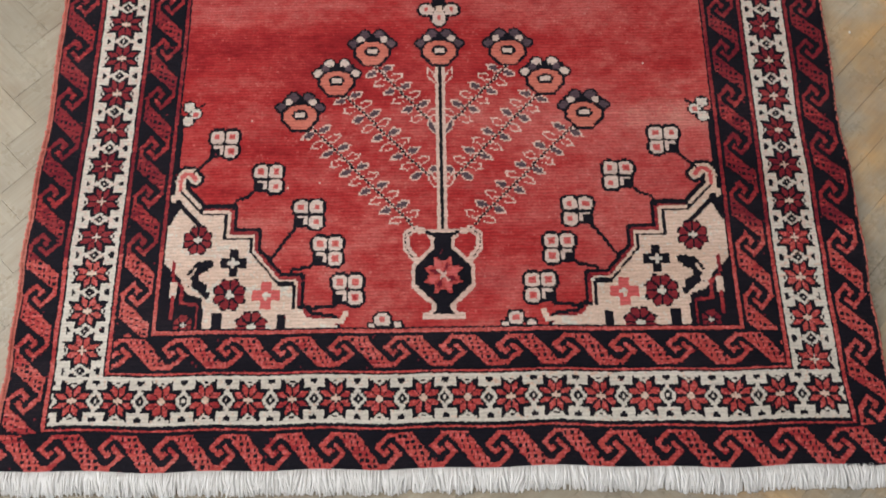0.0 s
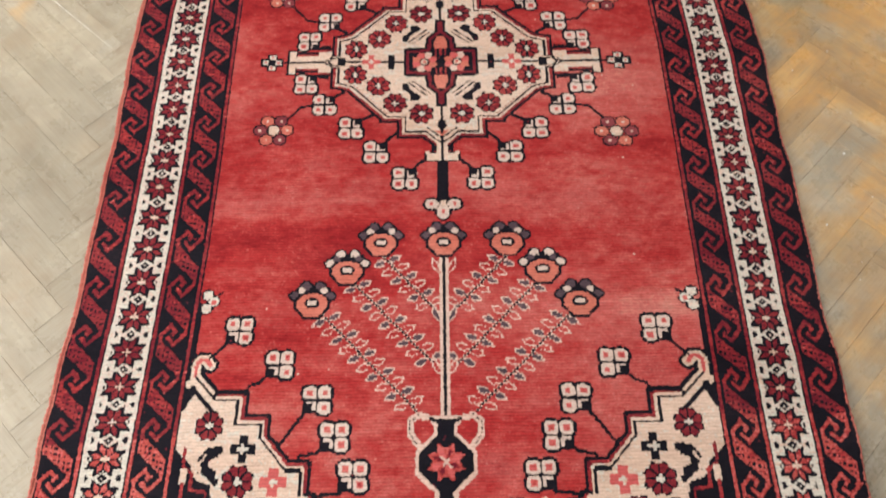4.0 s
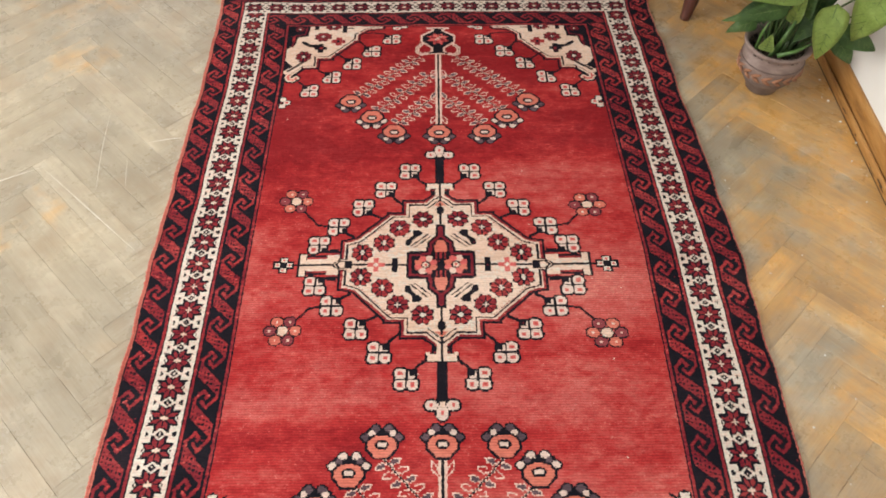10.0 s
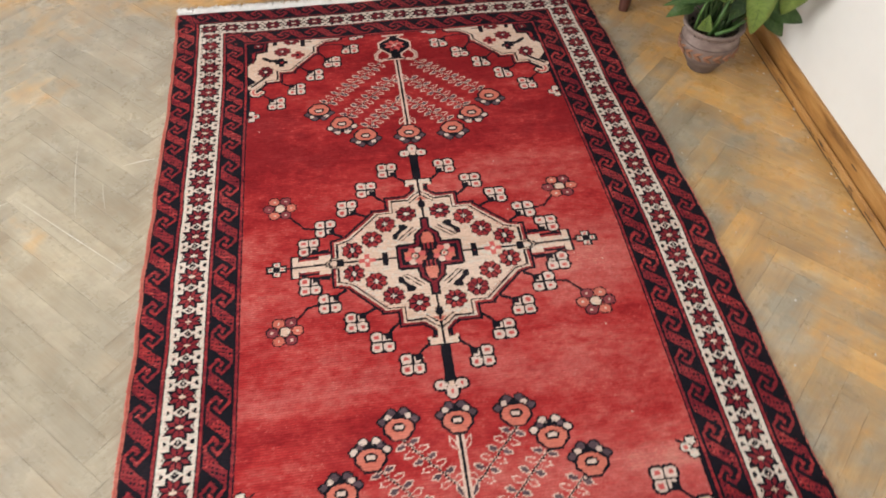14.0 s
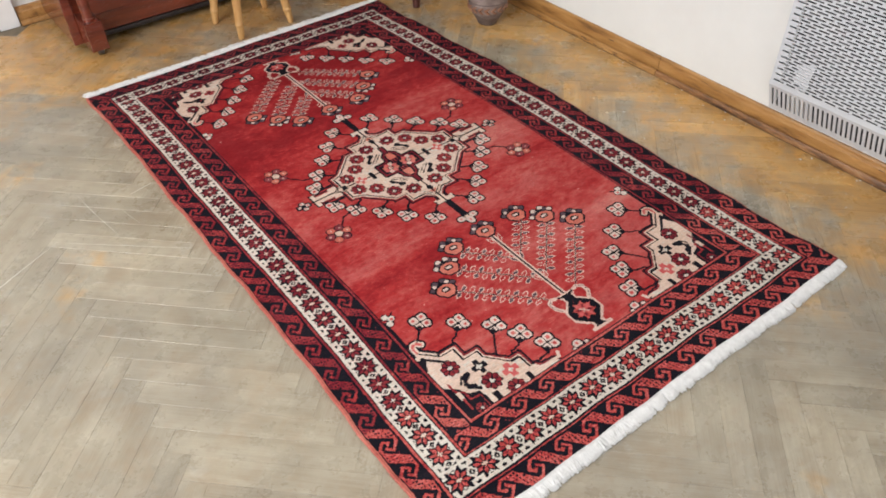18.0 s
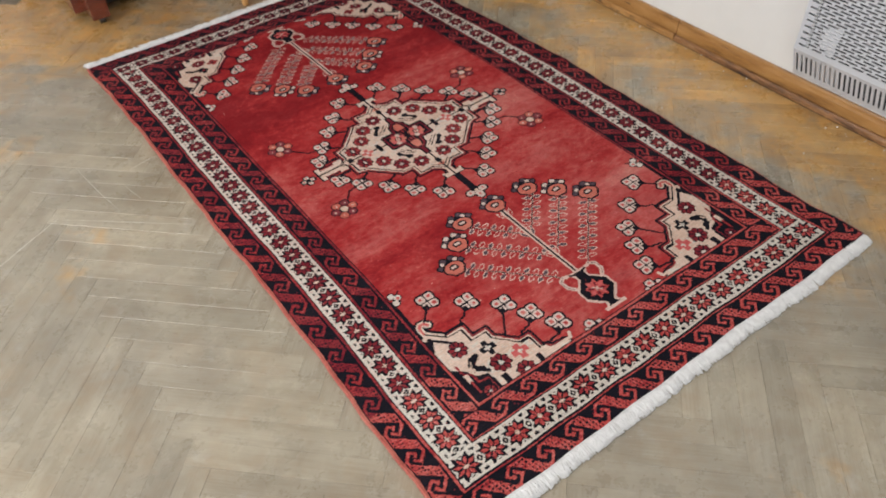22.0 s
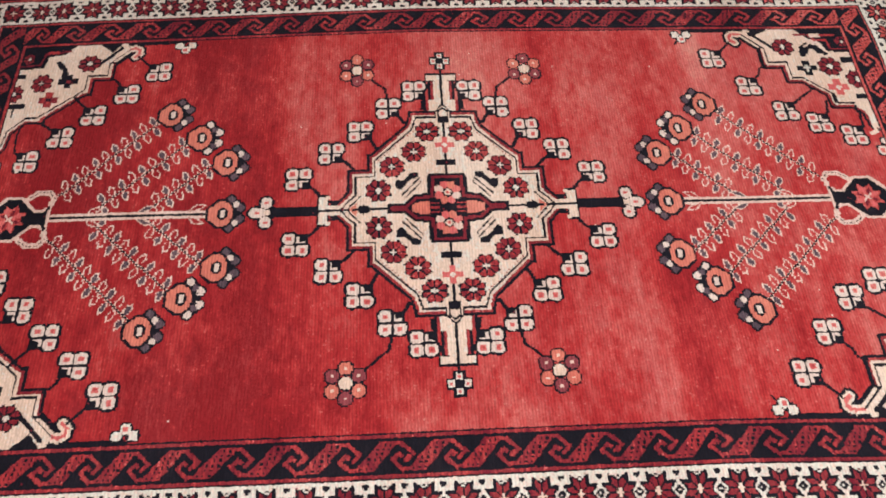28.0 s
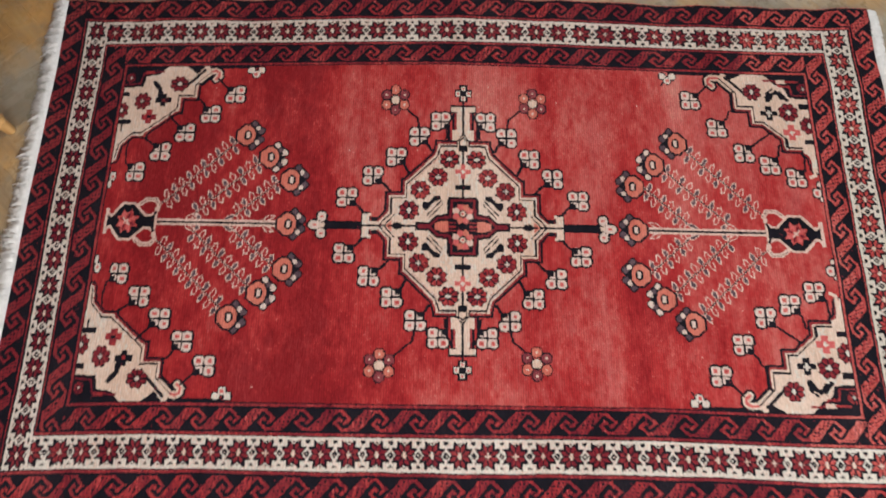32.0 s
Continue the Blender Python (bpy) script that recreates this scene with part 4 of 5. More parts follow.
def medallion():
    quad = [(0.0, 0.205), (0.033, 0.176), (0.0735, 0.175), (0.0735, 0.138), (0.111, 0.138), (0.186, 0.064), (0.2145, 0.056), (0.2145, 0.0)]
    cross = [(0.0, 0.118), (0.010, 0.114), (0.010, 0.086), (0.030, 0.066), (0.033, 0.038), (0.0765, 0.037), (0.0765, 0.0)]
    cross_in = [(0.0, 0.110), (0.0050, 0.108), (0.0050, 0.083), (0.0245, 0.062), (0.0275, 0.032), (0.0710, 0.031), (0.0710, 0.0)]
    cross_heart = [(0.0, 0.078), (0.0180, 0.059), (0.0215, 0.0265), (0.0655, 0.0255), (0.0655, 0.0)]

    def ring_of(q):
        ring = []
        for su, sv, rev in ((1, 1, 0), (1, -1, 1), (-1, -1, 0), (-1, 1, 1)):
            p = both(q, su, sv)
            ring += p[::-1] if rev else p
        return ring

    ring = ring_of(quad)
    for su in (-1, 1):
        area("medallion_stem")
        line([(0, su * 0.243), (0, su * 0.325)], 0.0205, NAVY, True)
        for sv in (-1, 1):
            for pts in (((0.034, 0.243), (0.046, 0.252), (0.060, 0.268)), ((0.090, 0.178), (0.105, 0.192), (0.118, 0.206)), ((0.138, 0.135), (0.156, 0.144), (0.170, 0.153)),
                        ((0.200, 0.080), (0.214, 0.086), (0.225, 0.096)), ((0.236, 0.042), (0.262, 0.038), (0.268, 0.044))):
                area("blossom_stem")
                line(both(pts, su, sv), 0.0070, NAVY)
            area("flower_stem")
            line(both(((0.256, 0.112), (0.288, 0.115), (0.328, 0.160)), su, sv), 0.0055, NAVY)
    area("central_medallion")
    for grow, dye in ((0.0105, NAVY), (0.0050, BRICK), (0, TAN)):
        for su in (-1, 1):
            rect(su * 0.240, 0, 0.0185, 0.0285 + grow, dye)
            rect(su * 0.280, 0, 0.0290, 0.0165 + grow, dye)
            rect(0, su * 0.216, 0.0105 + grow, 0.0230, dye)
    edging(ring, True)
    for su in (-1, 1):
        rect(su * 0.3155, 0, 0.0105, 0.0330, NAVY)
        rect(su * 0.240, 0, 0.0250, 0.0160, TAN)
        rect(su * 0.280, 0, 0.0360, 0.0135, TAN)
        rect(su * 0.3150, 0, 0.0080, 0.0300, TAN)
        rect(0, su * 0.2365, 0.0345, 0.0115, NAVY)
        rect(0, su * 0.216, 0.0105, 0.0280, TAN)
        rect(0, su * 0.2370, 0.0315, 0.0080, TAN)
        for sv in (-1, 1):
            rect(sv * 0.0290, su * 0.2265, 0.0045, 0.0050, TAN)
    poly(ring, TAN)
    line(ring + ring[:1], KNOT * 1.35, NAVY, True)
    for su in (-1, 1):
        rect(su * 0.2140, 0, 0.0040, 0.0150, TAN)
        for sv in (-1, 1):
            line(both([(0.2145, 0.0165), (0.228, 0.0150), (0.247, 0.0)], su, sv), KNOT * 1.2, NAVY)
            line(both([(0.2175, 0.0095), (0.229, 0.0090), (0.2385, 0.0)], su, sv), KNOT * 1.1, NAVY)
            dotted(both([(0.186, 0.057), (0.111, 0.131)], su, sv), BRICK, 2.8)
            line(both([(0.0, 0.192), (0.030, 0.166)], su, sv), KNOT * 1.2, NAVY)
            for u, v in ((0.0405, 0.1320), (0.0945, 0.1055), (0.130, 0.0620), (0.179, 0.0340)):
                rosette(u * su, v * sv, 0.0262, BRICK)
            poly(both([(0.080, 0.054), (0.069, 0.054), (0.066, 0.068), (0.040, 0.090), (0.046, 0.0985), (0.064, 0.0985), (0.064, 0.082), (0.080, 0.070)], su, sv), NAVY)
            rect(0.0700 * su, 0.0830 * sv, 0.0052, 0.0042, TAN)
            line(both([(0.066, 0.054), (0.028, 0.088)], su, sv), KNOT * 1.1, NAVY)
            line(both([(0.058, 0.050), (0.022, 0.082)], su, sv), KNOT * 1.1, NAVY)
            line(both([(0.062, 0.052), (0.025, 0.085)], su, sv), KNOT * 1.2, TAN)
        line([(su * 0.076, 0), (su * 0.204, 0)], KNOT * 1.2, NAVY)
        rect(su * 0.103, 0, 0.0062, 0.0190, NAVY)
        rect(su * 0.1455, 0, 0.0190, 0.0062, ROSE), rect(su * 0.1455, 0, 0.0062, 0.0190, ROSE)
        rect(su * 0.1455, 0, 0.0060, 0.0022, IVORY), rect(su * 0.1455, 0, 0.0022, 0.0060, IVORY)
        rect(su * 0.2085, 0, 0.0075, 0.0115, NAVY)
        line([(su * 0.247, 0), (su * 0.320, 0)], KNOT * 1.2, NAVY)
        line([(0, su * 0.116), (0, su * 0.244)], KNOT * 1.2, NAVY)
        oval(0, su * 0.1600, 0.0098, 0.0140, NAVY, 1.5)
        poly([(-0.0165, su * 0.1725), (0.0165, su * 0.1725), (0, su * 0.1880)], SALMON)
        line([(0, su * 0.165), (0, su * 0.182)], KNOT * 1.1, NAVY)
    for pts, dye in ((cross, NAVY), (cross_in, BURG), (cross_heart, NAVY)):
        poly(ring_of(pts), dye)
    for su in (-1, 1):
        poly([(-0.0125, su * 0.036), (-0.0125, su * 0.056), (-0.006, su * 0.070), (0.006, su * 0.070), (0.0125, su * 0.056), (0.0125, su * 0.036)], SALMON)
        for du in (-0.0095, 0, 0.0095):
            rect(du, su * 0.0260, 0.0026, 0.0085, BRICK)
        for k in range(8):
            a = radians(45 * k + 22.5)
            oval(su * 0.0335 + 0.0182 * math.cos(a), 0.0182 * math.sin(a), 0.0084, 0.0078, (ROSE, BLUSH, ROSE, SALMON)[k % 4], 2.2)
        oval(su * 0.0335, 0, 0.0075, 0.0070, TAN)
        rect(su * 0.0335, 0, 0.0026, 0.0026, CORAL)
    for su in (-1, 1):
        for sv in (-1, 1):
            for u, v in ((0.072, 0.284), (0.130, 0.223), (0.182, 0.167), (0.239, 0.110), (0.281, 0.057)):
                area("blossom")
                blossom(u * su, v * sv, -su, -sv)
        for sv in (-1, 1):
            area("six_petal_flower")
            cu, cv = {(-1, 1): (-0.350, 0.190), (1, 1): (0.341, 0.1745), (-1, -1): (-0.342, -0.170), (1, -1): (0.337, -0.179)}[su, sv]
            cluster(cu, cv, (su > 0 > sv) * 1)
        area("blossom")
        for du, dv in ((0.014, 0), (-0.014, 0), (0, 0.0135), (0, -0.0135), (0, 0)):
            rect(su * 0.360 + du, dv, 0.0100, 0.0098, NAVY)
        for du, dv in ((0.014, 0), (-0.014, 0), (0, 0.0135), (0, -0.0135)):
            rect(su * 0.360 + du, dv, 0.0068, 0.0066, IVORY)
            rect(su * 0.360 + du, dv, 0.0025, 0.0025, ROSE)
        line([(su * 0.330, 0), (su * 0.338, 0)], 0.008, NAVY)
        area("lily")
        v0 = su * 0.346
        for du, dv, ru, rv in ((0, 0.012, 0.0140, 0.0190), (0.0215, -0.003, 0.0150, 0.0132), (-0.0215, -0.003, 0.0150, 0.0132), (0, -0.012, 0.0120, 0.0100)):
            oval(du, v0 + su * dv, ru + 0.0016, rv + 0.0016, NAVY, 2.3)
        for du, dv, ru, rv in ((0, 0.012, 0.0112, 0.0158), (0.0215, -0.003, 0.0124, 0.0104), (-0.0215, -0.003, 0.0124, 0.0104)):
            oval(du, v0 + su * dv, ru, rv, PETAL, 2.3)
            rect(du, v0 + su * dv, 0.0022, 0.0040, ROSE)
        oval(0, v0 - su * 0.006, 0.0050, 0.0060, TAN)


for s in (-1, 1):
    vase_tree(s)
    for su in (-1, 1):
        spandrel(su, s)
medallion()
lay_hooks("outer_border", B_OUT, B_G1, E_OUT, E_G1, 0.0835, 0.0815, 0.0025)
lay_guard(B_G1, B_IV, E_G1, E_IV)
lay_stars("star_border", B_IV, B_G2, E_IV, E_G2, 0.0625, 0.0655)
lay_guard(B_G2, B_IN, E_G2, E_IN)
lay_hooks("inner_border", B_IN, B_G3, E_IN, E_G3, 0.0835, 0.0850, 0.071)
lay_guard(B_G3, F_U, E_G3, F_V)


def cloud(rng, cu, cv):
    """Smooth chance over the chart, from 0 to 1, with cells of cu by cv metres."""
    g = rng.random((int(2 * HALF_L / cv) + 3, int(2 * HALF_W / cu) + 3))
    x, y = (UU + HALF_W) / cu, (VV + HALF_L) / cv
    i, j = x.astype(int), y.astype(int)
    x, y = x - i, y - j
    x, y = x * x * (3 - 2 * x), y * y * (3 - 2 * y)
    return (g[j, i] * (1 - x) + g[j, i + 1] * x) * (1 - y) + (g[j + 1, i] * (1 - x) + g[j + 1, i + 1] * x) * y


def dye_lots_and_light():
    """Abrash: the red of the field changes from skein to skein along the weft, and is rubbed pale where it was walked
    on; the far end's dimness and the pile's sheen are put into the dye too.
    """
    rng = np.random.default_rng(11)
    skein = 0.55 * cloud(rng, 0.9, 0.070) + 0.33 * cloud(rng, 0.42, 0.024) + 0.12 * cloud(rng, 0.16, 0.010) - 0.5
    rubbed = 0.45 * cloud(rng, 0.22, 0.16) + 0.33 * cloud(rng, 0.07, 0.05) + 0.22 * cloud(rng, 0.026, 0.014) - 0.5
    lot = np.interp(VV, (-0.90, -0.75, -0.55, -0.44, -0.40, -0.35, -0.30, -0.24, -0.20, -0.10, 0.05, 0.20, 0.29, 0.33, 0.45, 0.60, 0.75, 0.90),
                    (0.58, 0.65, 0.66, 0.43, 0.43, 0.57, 0.50, 0.44, 0.59, 0.60, 0.53, 0.50, 0.47, 0.33, 0.28, 0.32, 0.35, 0.36))
    trodden = np.interp(VV, (-0.70, -0.52, -0.44, -0.38, -0.30, -0.22, -0.12, 0.20, 0.30, 0.34), (0, 0.5, 0.35, 0.35, 0.3, 0.6, 1, 1, 0.9, 0))
    # the u < 0 term paints the pile's sheen into the west side
    lot = lot + 0.22 * trodden * np.clip((UU + 0.05) / 0.38, 0, 1) + (0.16 * np.interp(VV, (-0.50, -0.38, -0.12, 0.0), (0, 1, 1, 0)) - 0.05) * np.clip(-UU / 0.35, 0, 1)
    lot = lot + 0.16 * np.exp(-((UU - 0.26) / 0.14) ** 2 - ((VV + 0.62) / 0.11) ** 2) + 0.14 * np.exp(-((VV + 0.335) / 0.005) ** 2) * np.clip(0.5 - UU, 0, 1)
    fine = cloud(rng, 0.016, KNOT) - 0.5
    mottle = 0.55 * cloud(rng, 0.020, 0.011) + 0.45 * cloud(rng, 0.009, 0.006) - 0.5
    # the VV term paints the far half darker, for its dimmer light
    tone = lot - 0.02 - 0.11 * np.clip((VV + 0.1) / 0.5, 0, 1) + 0.50 * skein + 0.74 * rubbed + 0.14 * fine + 0.34 * mottle
    tone = tone + 0.26 * (rng.random(UU.shape) < 0.03) * (mottle > 0)
    tone = np.where(tone > 0.66, 0.66 + (tone - 0.66) * 0.6, tone)
    level = np.clip(tone * LOTS + rng.random(UU.shape) - 0.5, 0, LOTS - 1).astype(int)
    ground = DYE == RED
    DYE[ground] = FIELD + level[ground]
    DYE[ground & (rng.random(UU.shape) < 0.00015)] = BLUSH
    border = (np.abs(UU) > F_U) | (np.abs(VV) > F_V)
    near = border & (cloud(rng, 0.3, 0.05) * 0.3 + np.clip((-VV - 0.62) / 0.30, 0, 1) > 0.65)
    DYE[near & ((DYE == BRICK) | (DYE == MADDER))] = CORAL
    for dye, other, part_of in ((BRICK, MADDER, 0.27), (CORAL, BRICK, 0.16), (BRICK, CORAL, 0.12), (MADDER, BURG, 0.18), (TAN, IVORY, 0.16), (IVORY, TAN, 0.10)):
        m = DYE == dye
        DYE[m & (cloud(rng, 0.012, KNOT) * 0.6 + cloud(rng, 0.4, 0.03) * 0.4 > 1 - part_of * 2)] = other
        DYE[m & (rng.random(UU.shape) < part_of * 0.35)] = other
    DYE[(DYE == IVORY) & (VV > -0.8) & (rng.random(UU.shape) < 0.34)] = PETAL
    DYE[(DYE == CORAL) & (rng.random(UU.shape) < 0.26)] = ROSE
    DYE[(DYE == NAVY) & (rng.random(UU.shape) < 0.003)] = BURG


dye_lots_and_light()
for s in (-1, 1):
    area("selvedge")
    put((UU * s > B_OUT), EDGE if s < 0 else NAVY)


def lie(u, v):
    """Where the rug's chart lies on the floor: the hand-made edges run a little out of true."""
    y = np.where(v < 0, v, np.interp(v, (0, 0.60, 0.82, 0.90, 0.97, 1.043, 1.111), (0, 0.598, 0.808, 0.864, 0.931, 0.985, 1.047)))
    rim = np.clip(np.abs(u) / 0.44, 0, 1) ** 2
    bow = np.interp(v, (-1.11, -0.76, -0.43, 0.05, 0.70, 1.11), (0.008, 0.007, 0.013, 0.015, 0.004, -0.008))
    wide = np.interp(v, (-1.11, -0.76, -0.43, 0.05, 0.70, 1.11), (1.008, 1.000, 0.995, 1.000, 0.970, 0.965))
    x = 0.006 + u * (1 + (wide - 1) * rim) + bow * rim - 0.006 * np.clip(v, -0.2, 1)
    ragged = np.clip((np.abs(u) - 0.52) / 0.13, 0, 1)
    x = x + ragged * np.where(u < 0, -0.007, 0.003)
    x = x + ragged * (0.0016 * np.sin(v * 17 + np.sign(u)) + np.where(u > 0, 0.0018, 0.0012) * np.sin(v * 41 + 2 * np.sign(u) + 1.5 * np.sin(v * 7)))
    y = y + (0.0012 * np.sin(u * 15 + v) + 0.0012 * np.sin(u * 37 + 2)) * np.clip((-v - 0.82) / 0.25, 0, 1)
    y = y + 0.0015 * np.sin(u * 9 + 1) * np.clip((np.abs(v) - 0.8) / 0.3, 0, 1) + u * 0.010 * np.clip(v - 0.5, 0, 1) - u * 0.012 * np.clip(-v - 0.6, 0, 1)
    z = 0.0012 * np.sin(v * 14 + u * 2) * np.sin(u * 6 + 0.7) + 0.0010 * np.sin(u * 23 - v * 5)
    z = z + ragged * (0.0022 * np.sin(v * 17 + np.sign(u) + 1.2) + np.where(u > 0, 0.0016, 0.0004) * np.sin(v * 41 + 1.5 * np.sin(v * 7)))
    return x, y, z


def build_rug():
    rug = holder("rug", 0, 0, FLOOR, "worn red hand-knotted wool rug with a medallion and flowering vases", "rug")
    gu, gv = np.meshgrid((np.arange(NU + 1) - NU / 2) * KNOT, (np.arange(NV + 1) - NV / 2) * KNOT)
    x, y, z = lie(gu, gv)
    rng = np.random.default_rng(3)
    jit = KNOT * 0.21
    pts = np.stack([x + rng.normal(0, jit, x.shape).clip(-jit * 2, jit * 2), y + rng.normal(0, jit, x.shape).clip(-jit * 2, jit * 2), z + rng.normal(0, 0.00022, x.shape) - FLOOR], -1).reshape(-1, 3)
    idx = np.arange((NU + 1) * (NV + 1)).reshape(NV + 1, NU + 1)
    quads = np.stack([idx[:-1, :-1], idx[:-1, 1:], idx[1:, 1:], idx[1:, :-1]], -1)
    for k, name in enumerate(AREAS):
        m = AREA == k
        if not m.any():
            continue
        f = quads[m]
        used, inv = np.unique(f, return_inverse=True)
        n = len(f)
        me = bpy.data.meshes.new(name)
        me.vertices.add(len(used)), me.loops.add(n * 4), me.polygons.add(n)
        me.vertices.foreach_set("co", pts[used].astype(np.float32).ravel())
        me.loops.foreach_set("vertex_index", inv.astype(np.int32).ravel())
        me.polygons.foreach_set("loop_start", np.arange(0, n * 4, 4, dtype=np.int32))
        dyes, slot = np.unique(DYE[m], return_inverse=True)
        for d in dyes:
            me.materials.append(WOOL[d])
        me.polygons.foreach_set("material_index", slot.astype(np.int32).ravel())
        me.update(calc_edges=True)
        me.validate()
        ob = new(name, me)
        ob.parent = rug
    # the side of the pile, down to the floor
    per = [(u, -HALF_L) for u in np.linspace(-HALF_W, HALF_W, 160)] + [(HALF_W, v) for v in np.linspace(-HALF_L, HALF_L, 300)]
    per += [(u, HALF_L) for u in np.linspace(HALF_W, -HALF_W, 160)] + [(-HALF_W, v) for v in np.linspace(HALF_L, -HALF_L, 300)]
    pu, pv = np.array(per).T
    ex, ey, ez = lie(np.clip(pu, gu.min(), gu.max()), np.clip(pv, gv.min(), gv.max()))
    bm = bmesh.new()
    top = [bm.verts.new((a, b, c - FLOOR + 0.0002)) for a, b, c in zip(ex, ey, ez)]
    low = [bm.verts.new((a * 1.003, b * 1.002, 0.0005)) for a, b in zip(ex, ey)]
    for k in range(len(top) - 1):
        bm.faces.new((top[k], top[k + 1], low[k + 1], low[k]))
    part("edge_binding", bm, WOOL[EDGE], rug)
    # the overcast cords along both long sides
    rng2 = random.Random(12)
    for s in (-1, 1):
        bm = bmesh.new()
        cord, radii = [], []
        for v in np.linspace(-HALF_L + 0.004, HALF_L - 0.004, 640):
            a, b, c = (float(w) for w in lie(np.float64(s * (HALF_W - 0.0015)), np.float64(v)))
            cord.append((a + rng2.gauss(0, 0.0005), b, c - FLOOR - 0.0022 + rng2.gauss(0, 0.0003)))
            radii.append((0.0036 if s < 0 else 0.0026) * (1 + 0.16 * math.sin(v * 1150) + rng2.gauss(0, 0.09)))
        tube(bm, cord, radii, 7)
        part("selvedge_cord", bm, WOOL[EDGE], rug, "pinkish red overcast edge cord", True)
    # fringes of twisted cotton strands
    for s in (-1, 1):
        bm = bmesh.new()
        count = 2100
        for k in range(count):
            u = (-0.5 + (k + random.random()) / count) * 2 * (HALF_W - 0.004)
            a, b, c = (float(w) for w in lie(np.float64(u), np.float64(s * HALF_L)))
            clump = 0.0042 * math.sin(u * 150 + 2 * s + 3 * math.sin(u * 17)) + 0.009 * noise.noise((u * 22, s * 3.0, 0))
            n = (0.0300 if s < 0 else 0.035) * random.uniform(0.80, 1.10) * (1 + 0.14 * noise.noise((u * 31, 2.0 * s, 7))) * (1 + 0.14 * noise.noise((u * 9, 5.0 * s, 1)))
            sway = random.gauss(0, 0.0042 if s < 0 else 0.009) + clump * (1 if s < 0 else 1.8)
            n *= 1 if s < 0 else random.uniform(0.75, 1.20)
            lift = random.uniform(0.0, 0.0060 if s < 0 else 0.012)
            pts3 = [(a, b - s * 0.003, 0.0065 + lift * 0.4), (a + sway * 0.2, b + s * n * 0.3, 0.0060 + lift), (a + sway * 0.6, b + s * n * 0.65, 0.0035 + lift * 0.8), (a + sway, b + s * n, 0.0016 + lift * 0.3)]
            tube(bm, pts3, (0.0017, 0.0020, 0.0019, 0.0012), 4)
        part("fringe", bm, FRINGE, rug, "off-white cotton fringe", True)
    return rug


build_rug()


# ---- radiator screen on the wall ----
def radiator_screen():
    y1, y0, zb, zs, zt, xf = -0.592, -1.95, 0.077, 0.180, 0.95, 1.030
    root = holder("radiator_screen", XR, (y0 + y1) / 2, FLOOR + 0.06, "white enamelled perforated steel radiator screen on the wall", "radiator screen")
    inv = Matrix.Translation(-Vector(root.location))

    def fix(bm):
        bmesh.ops.transform(bm, matrix=inv, verts=bm.verts[:])
        return bm

    lean, tuck = 0.004, 0.044
    pitch_z, slot_h, pitch_y, bridge = 0.0098, 0.0052, 0.0440, 0.0095
    rows = int((zt - zs - 0.03) / pitch_z)
    vs, fs = [], []

    def bar(xa, ya, yb, za, zb_):
        n = len(vs)
        vs.extend((x, y, z) for x in (xa, xa + 0.0016) for y in (ya, yb) for z in (za, zb_))
        fs.extend([n + k for k in f] for f in ((0, 1, 3, 2), (4, 6, 7, 5), (0, 4, 5, 1), (2, 3, 7, 6), (0, 2, 6, 4), (1, 5, 7, 3)))

    for r in range(rows + 1):
        z = zs + 0.012 + r * pitch_z
        dx = lean * (z - zs) / (zt - zs)
        bar(xf + dx, y0 + 0.002, y1 - 0.002, z, z + pitch_z - slot_h)
        if r < rows:
            y = y1 - 0.002
            bar(xf + dx, y - 0.010 - 0.5 * pitch_y * (r % 2), y, z + pitch_z - slot_h, z + pitch_z)
            y -= 0.010 + 0.5 * pitch_y * (r % 2) + pitch_y - bridge
            while y > y0 + 0.03:
                bar(xf + dx, y - bridge, y, z + pitch_z - slot_h, z + pitch_z)
                y -= pitch_y
    bm = bmesh.new()
    me = bpy.data.meshes.new("panel")
    me.from_pydata(vs, [], fs)
    bm.from_mesh(me)
    bpy.data.meshes.remove(me)
    part("perforated_panel", fix(bm), GRILLE, root)
    bm = bmesh.new()
    back = Matrix(((1, 0, -tuck / (zs - zb), xf + tuck * zs / (zs - zb)), (0, 1, 0, 0), (0, 0, 1, 0), (0, 0, 0, 1)))
    box(bm, 0, 0.0016, y0, y1, zb, zb + 0.020), box(bm, 0, 0.0016, y0, y1, zs - 0.014, zs)
    y = y1 - 0.001
    while y > y0:
        box(bm, 0, 0.0016, y - 0.0095, y, zb + 0.020, zs - 0.014)
        y -= 0.0160
    bmesh.ops.transform(bm, matrix=back, verts=bm.verts[:])
    part("slotted_plinth", fix(bm), GRILLE, root)
    part("bent_edge", fix(boxed(xf - 0.0004, xf + 0.0016, y0, y1, zs - 0.001, zs + 0.012)), GRILLE, root)
    xe = xf + 0.0022
    for a, b in ((y1 - 0.003, y1), (y0, y0 + 0.003)):
        bm = bmesh.new()
        vs = [bm.verts.new(p) for p in ((xe + tuck, a, zb), (XR - 0.001, a, zb), (XR - 0.001, a, zt), (xe + lean, a, zt), (xe, a, zs), (xe + tuck, b, zb), (XR - 0.001, b, zb), (XR - 0.001, b, zt), (xe + lean, b, zt), (xe, b, zs))]
        bm.faces.new(vs[:5]), bm.faces.new(vs[5:])
        for k in range(5):
            bm.faces.new((vs[k], vs[(k + 1) % 5], vs[5 + (k + 1) % 5], vs[5 + k]))
        part("side_cheek", fix(bm), GRILLE, root)
    part("top_rail", fix(boxed(xf + lean - 0.003, XR - 0.001, y0, y1, zt, zt + 0.016, 0.003)), GRILLE, root)
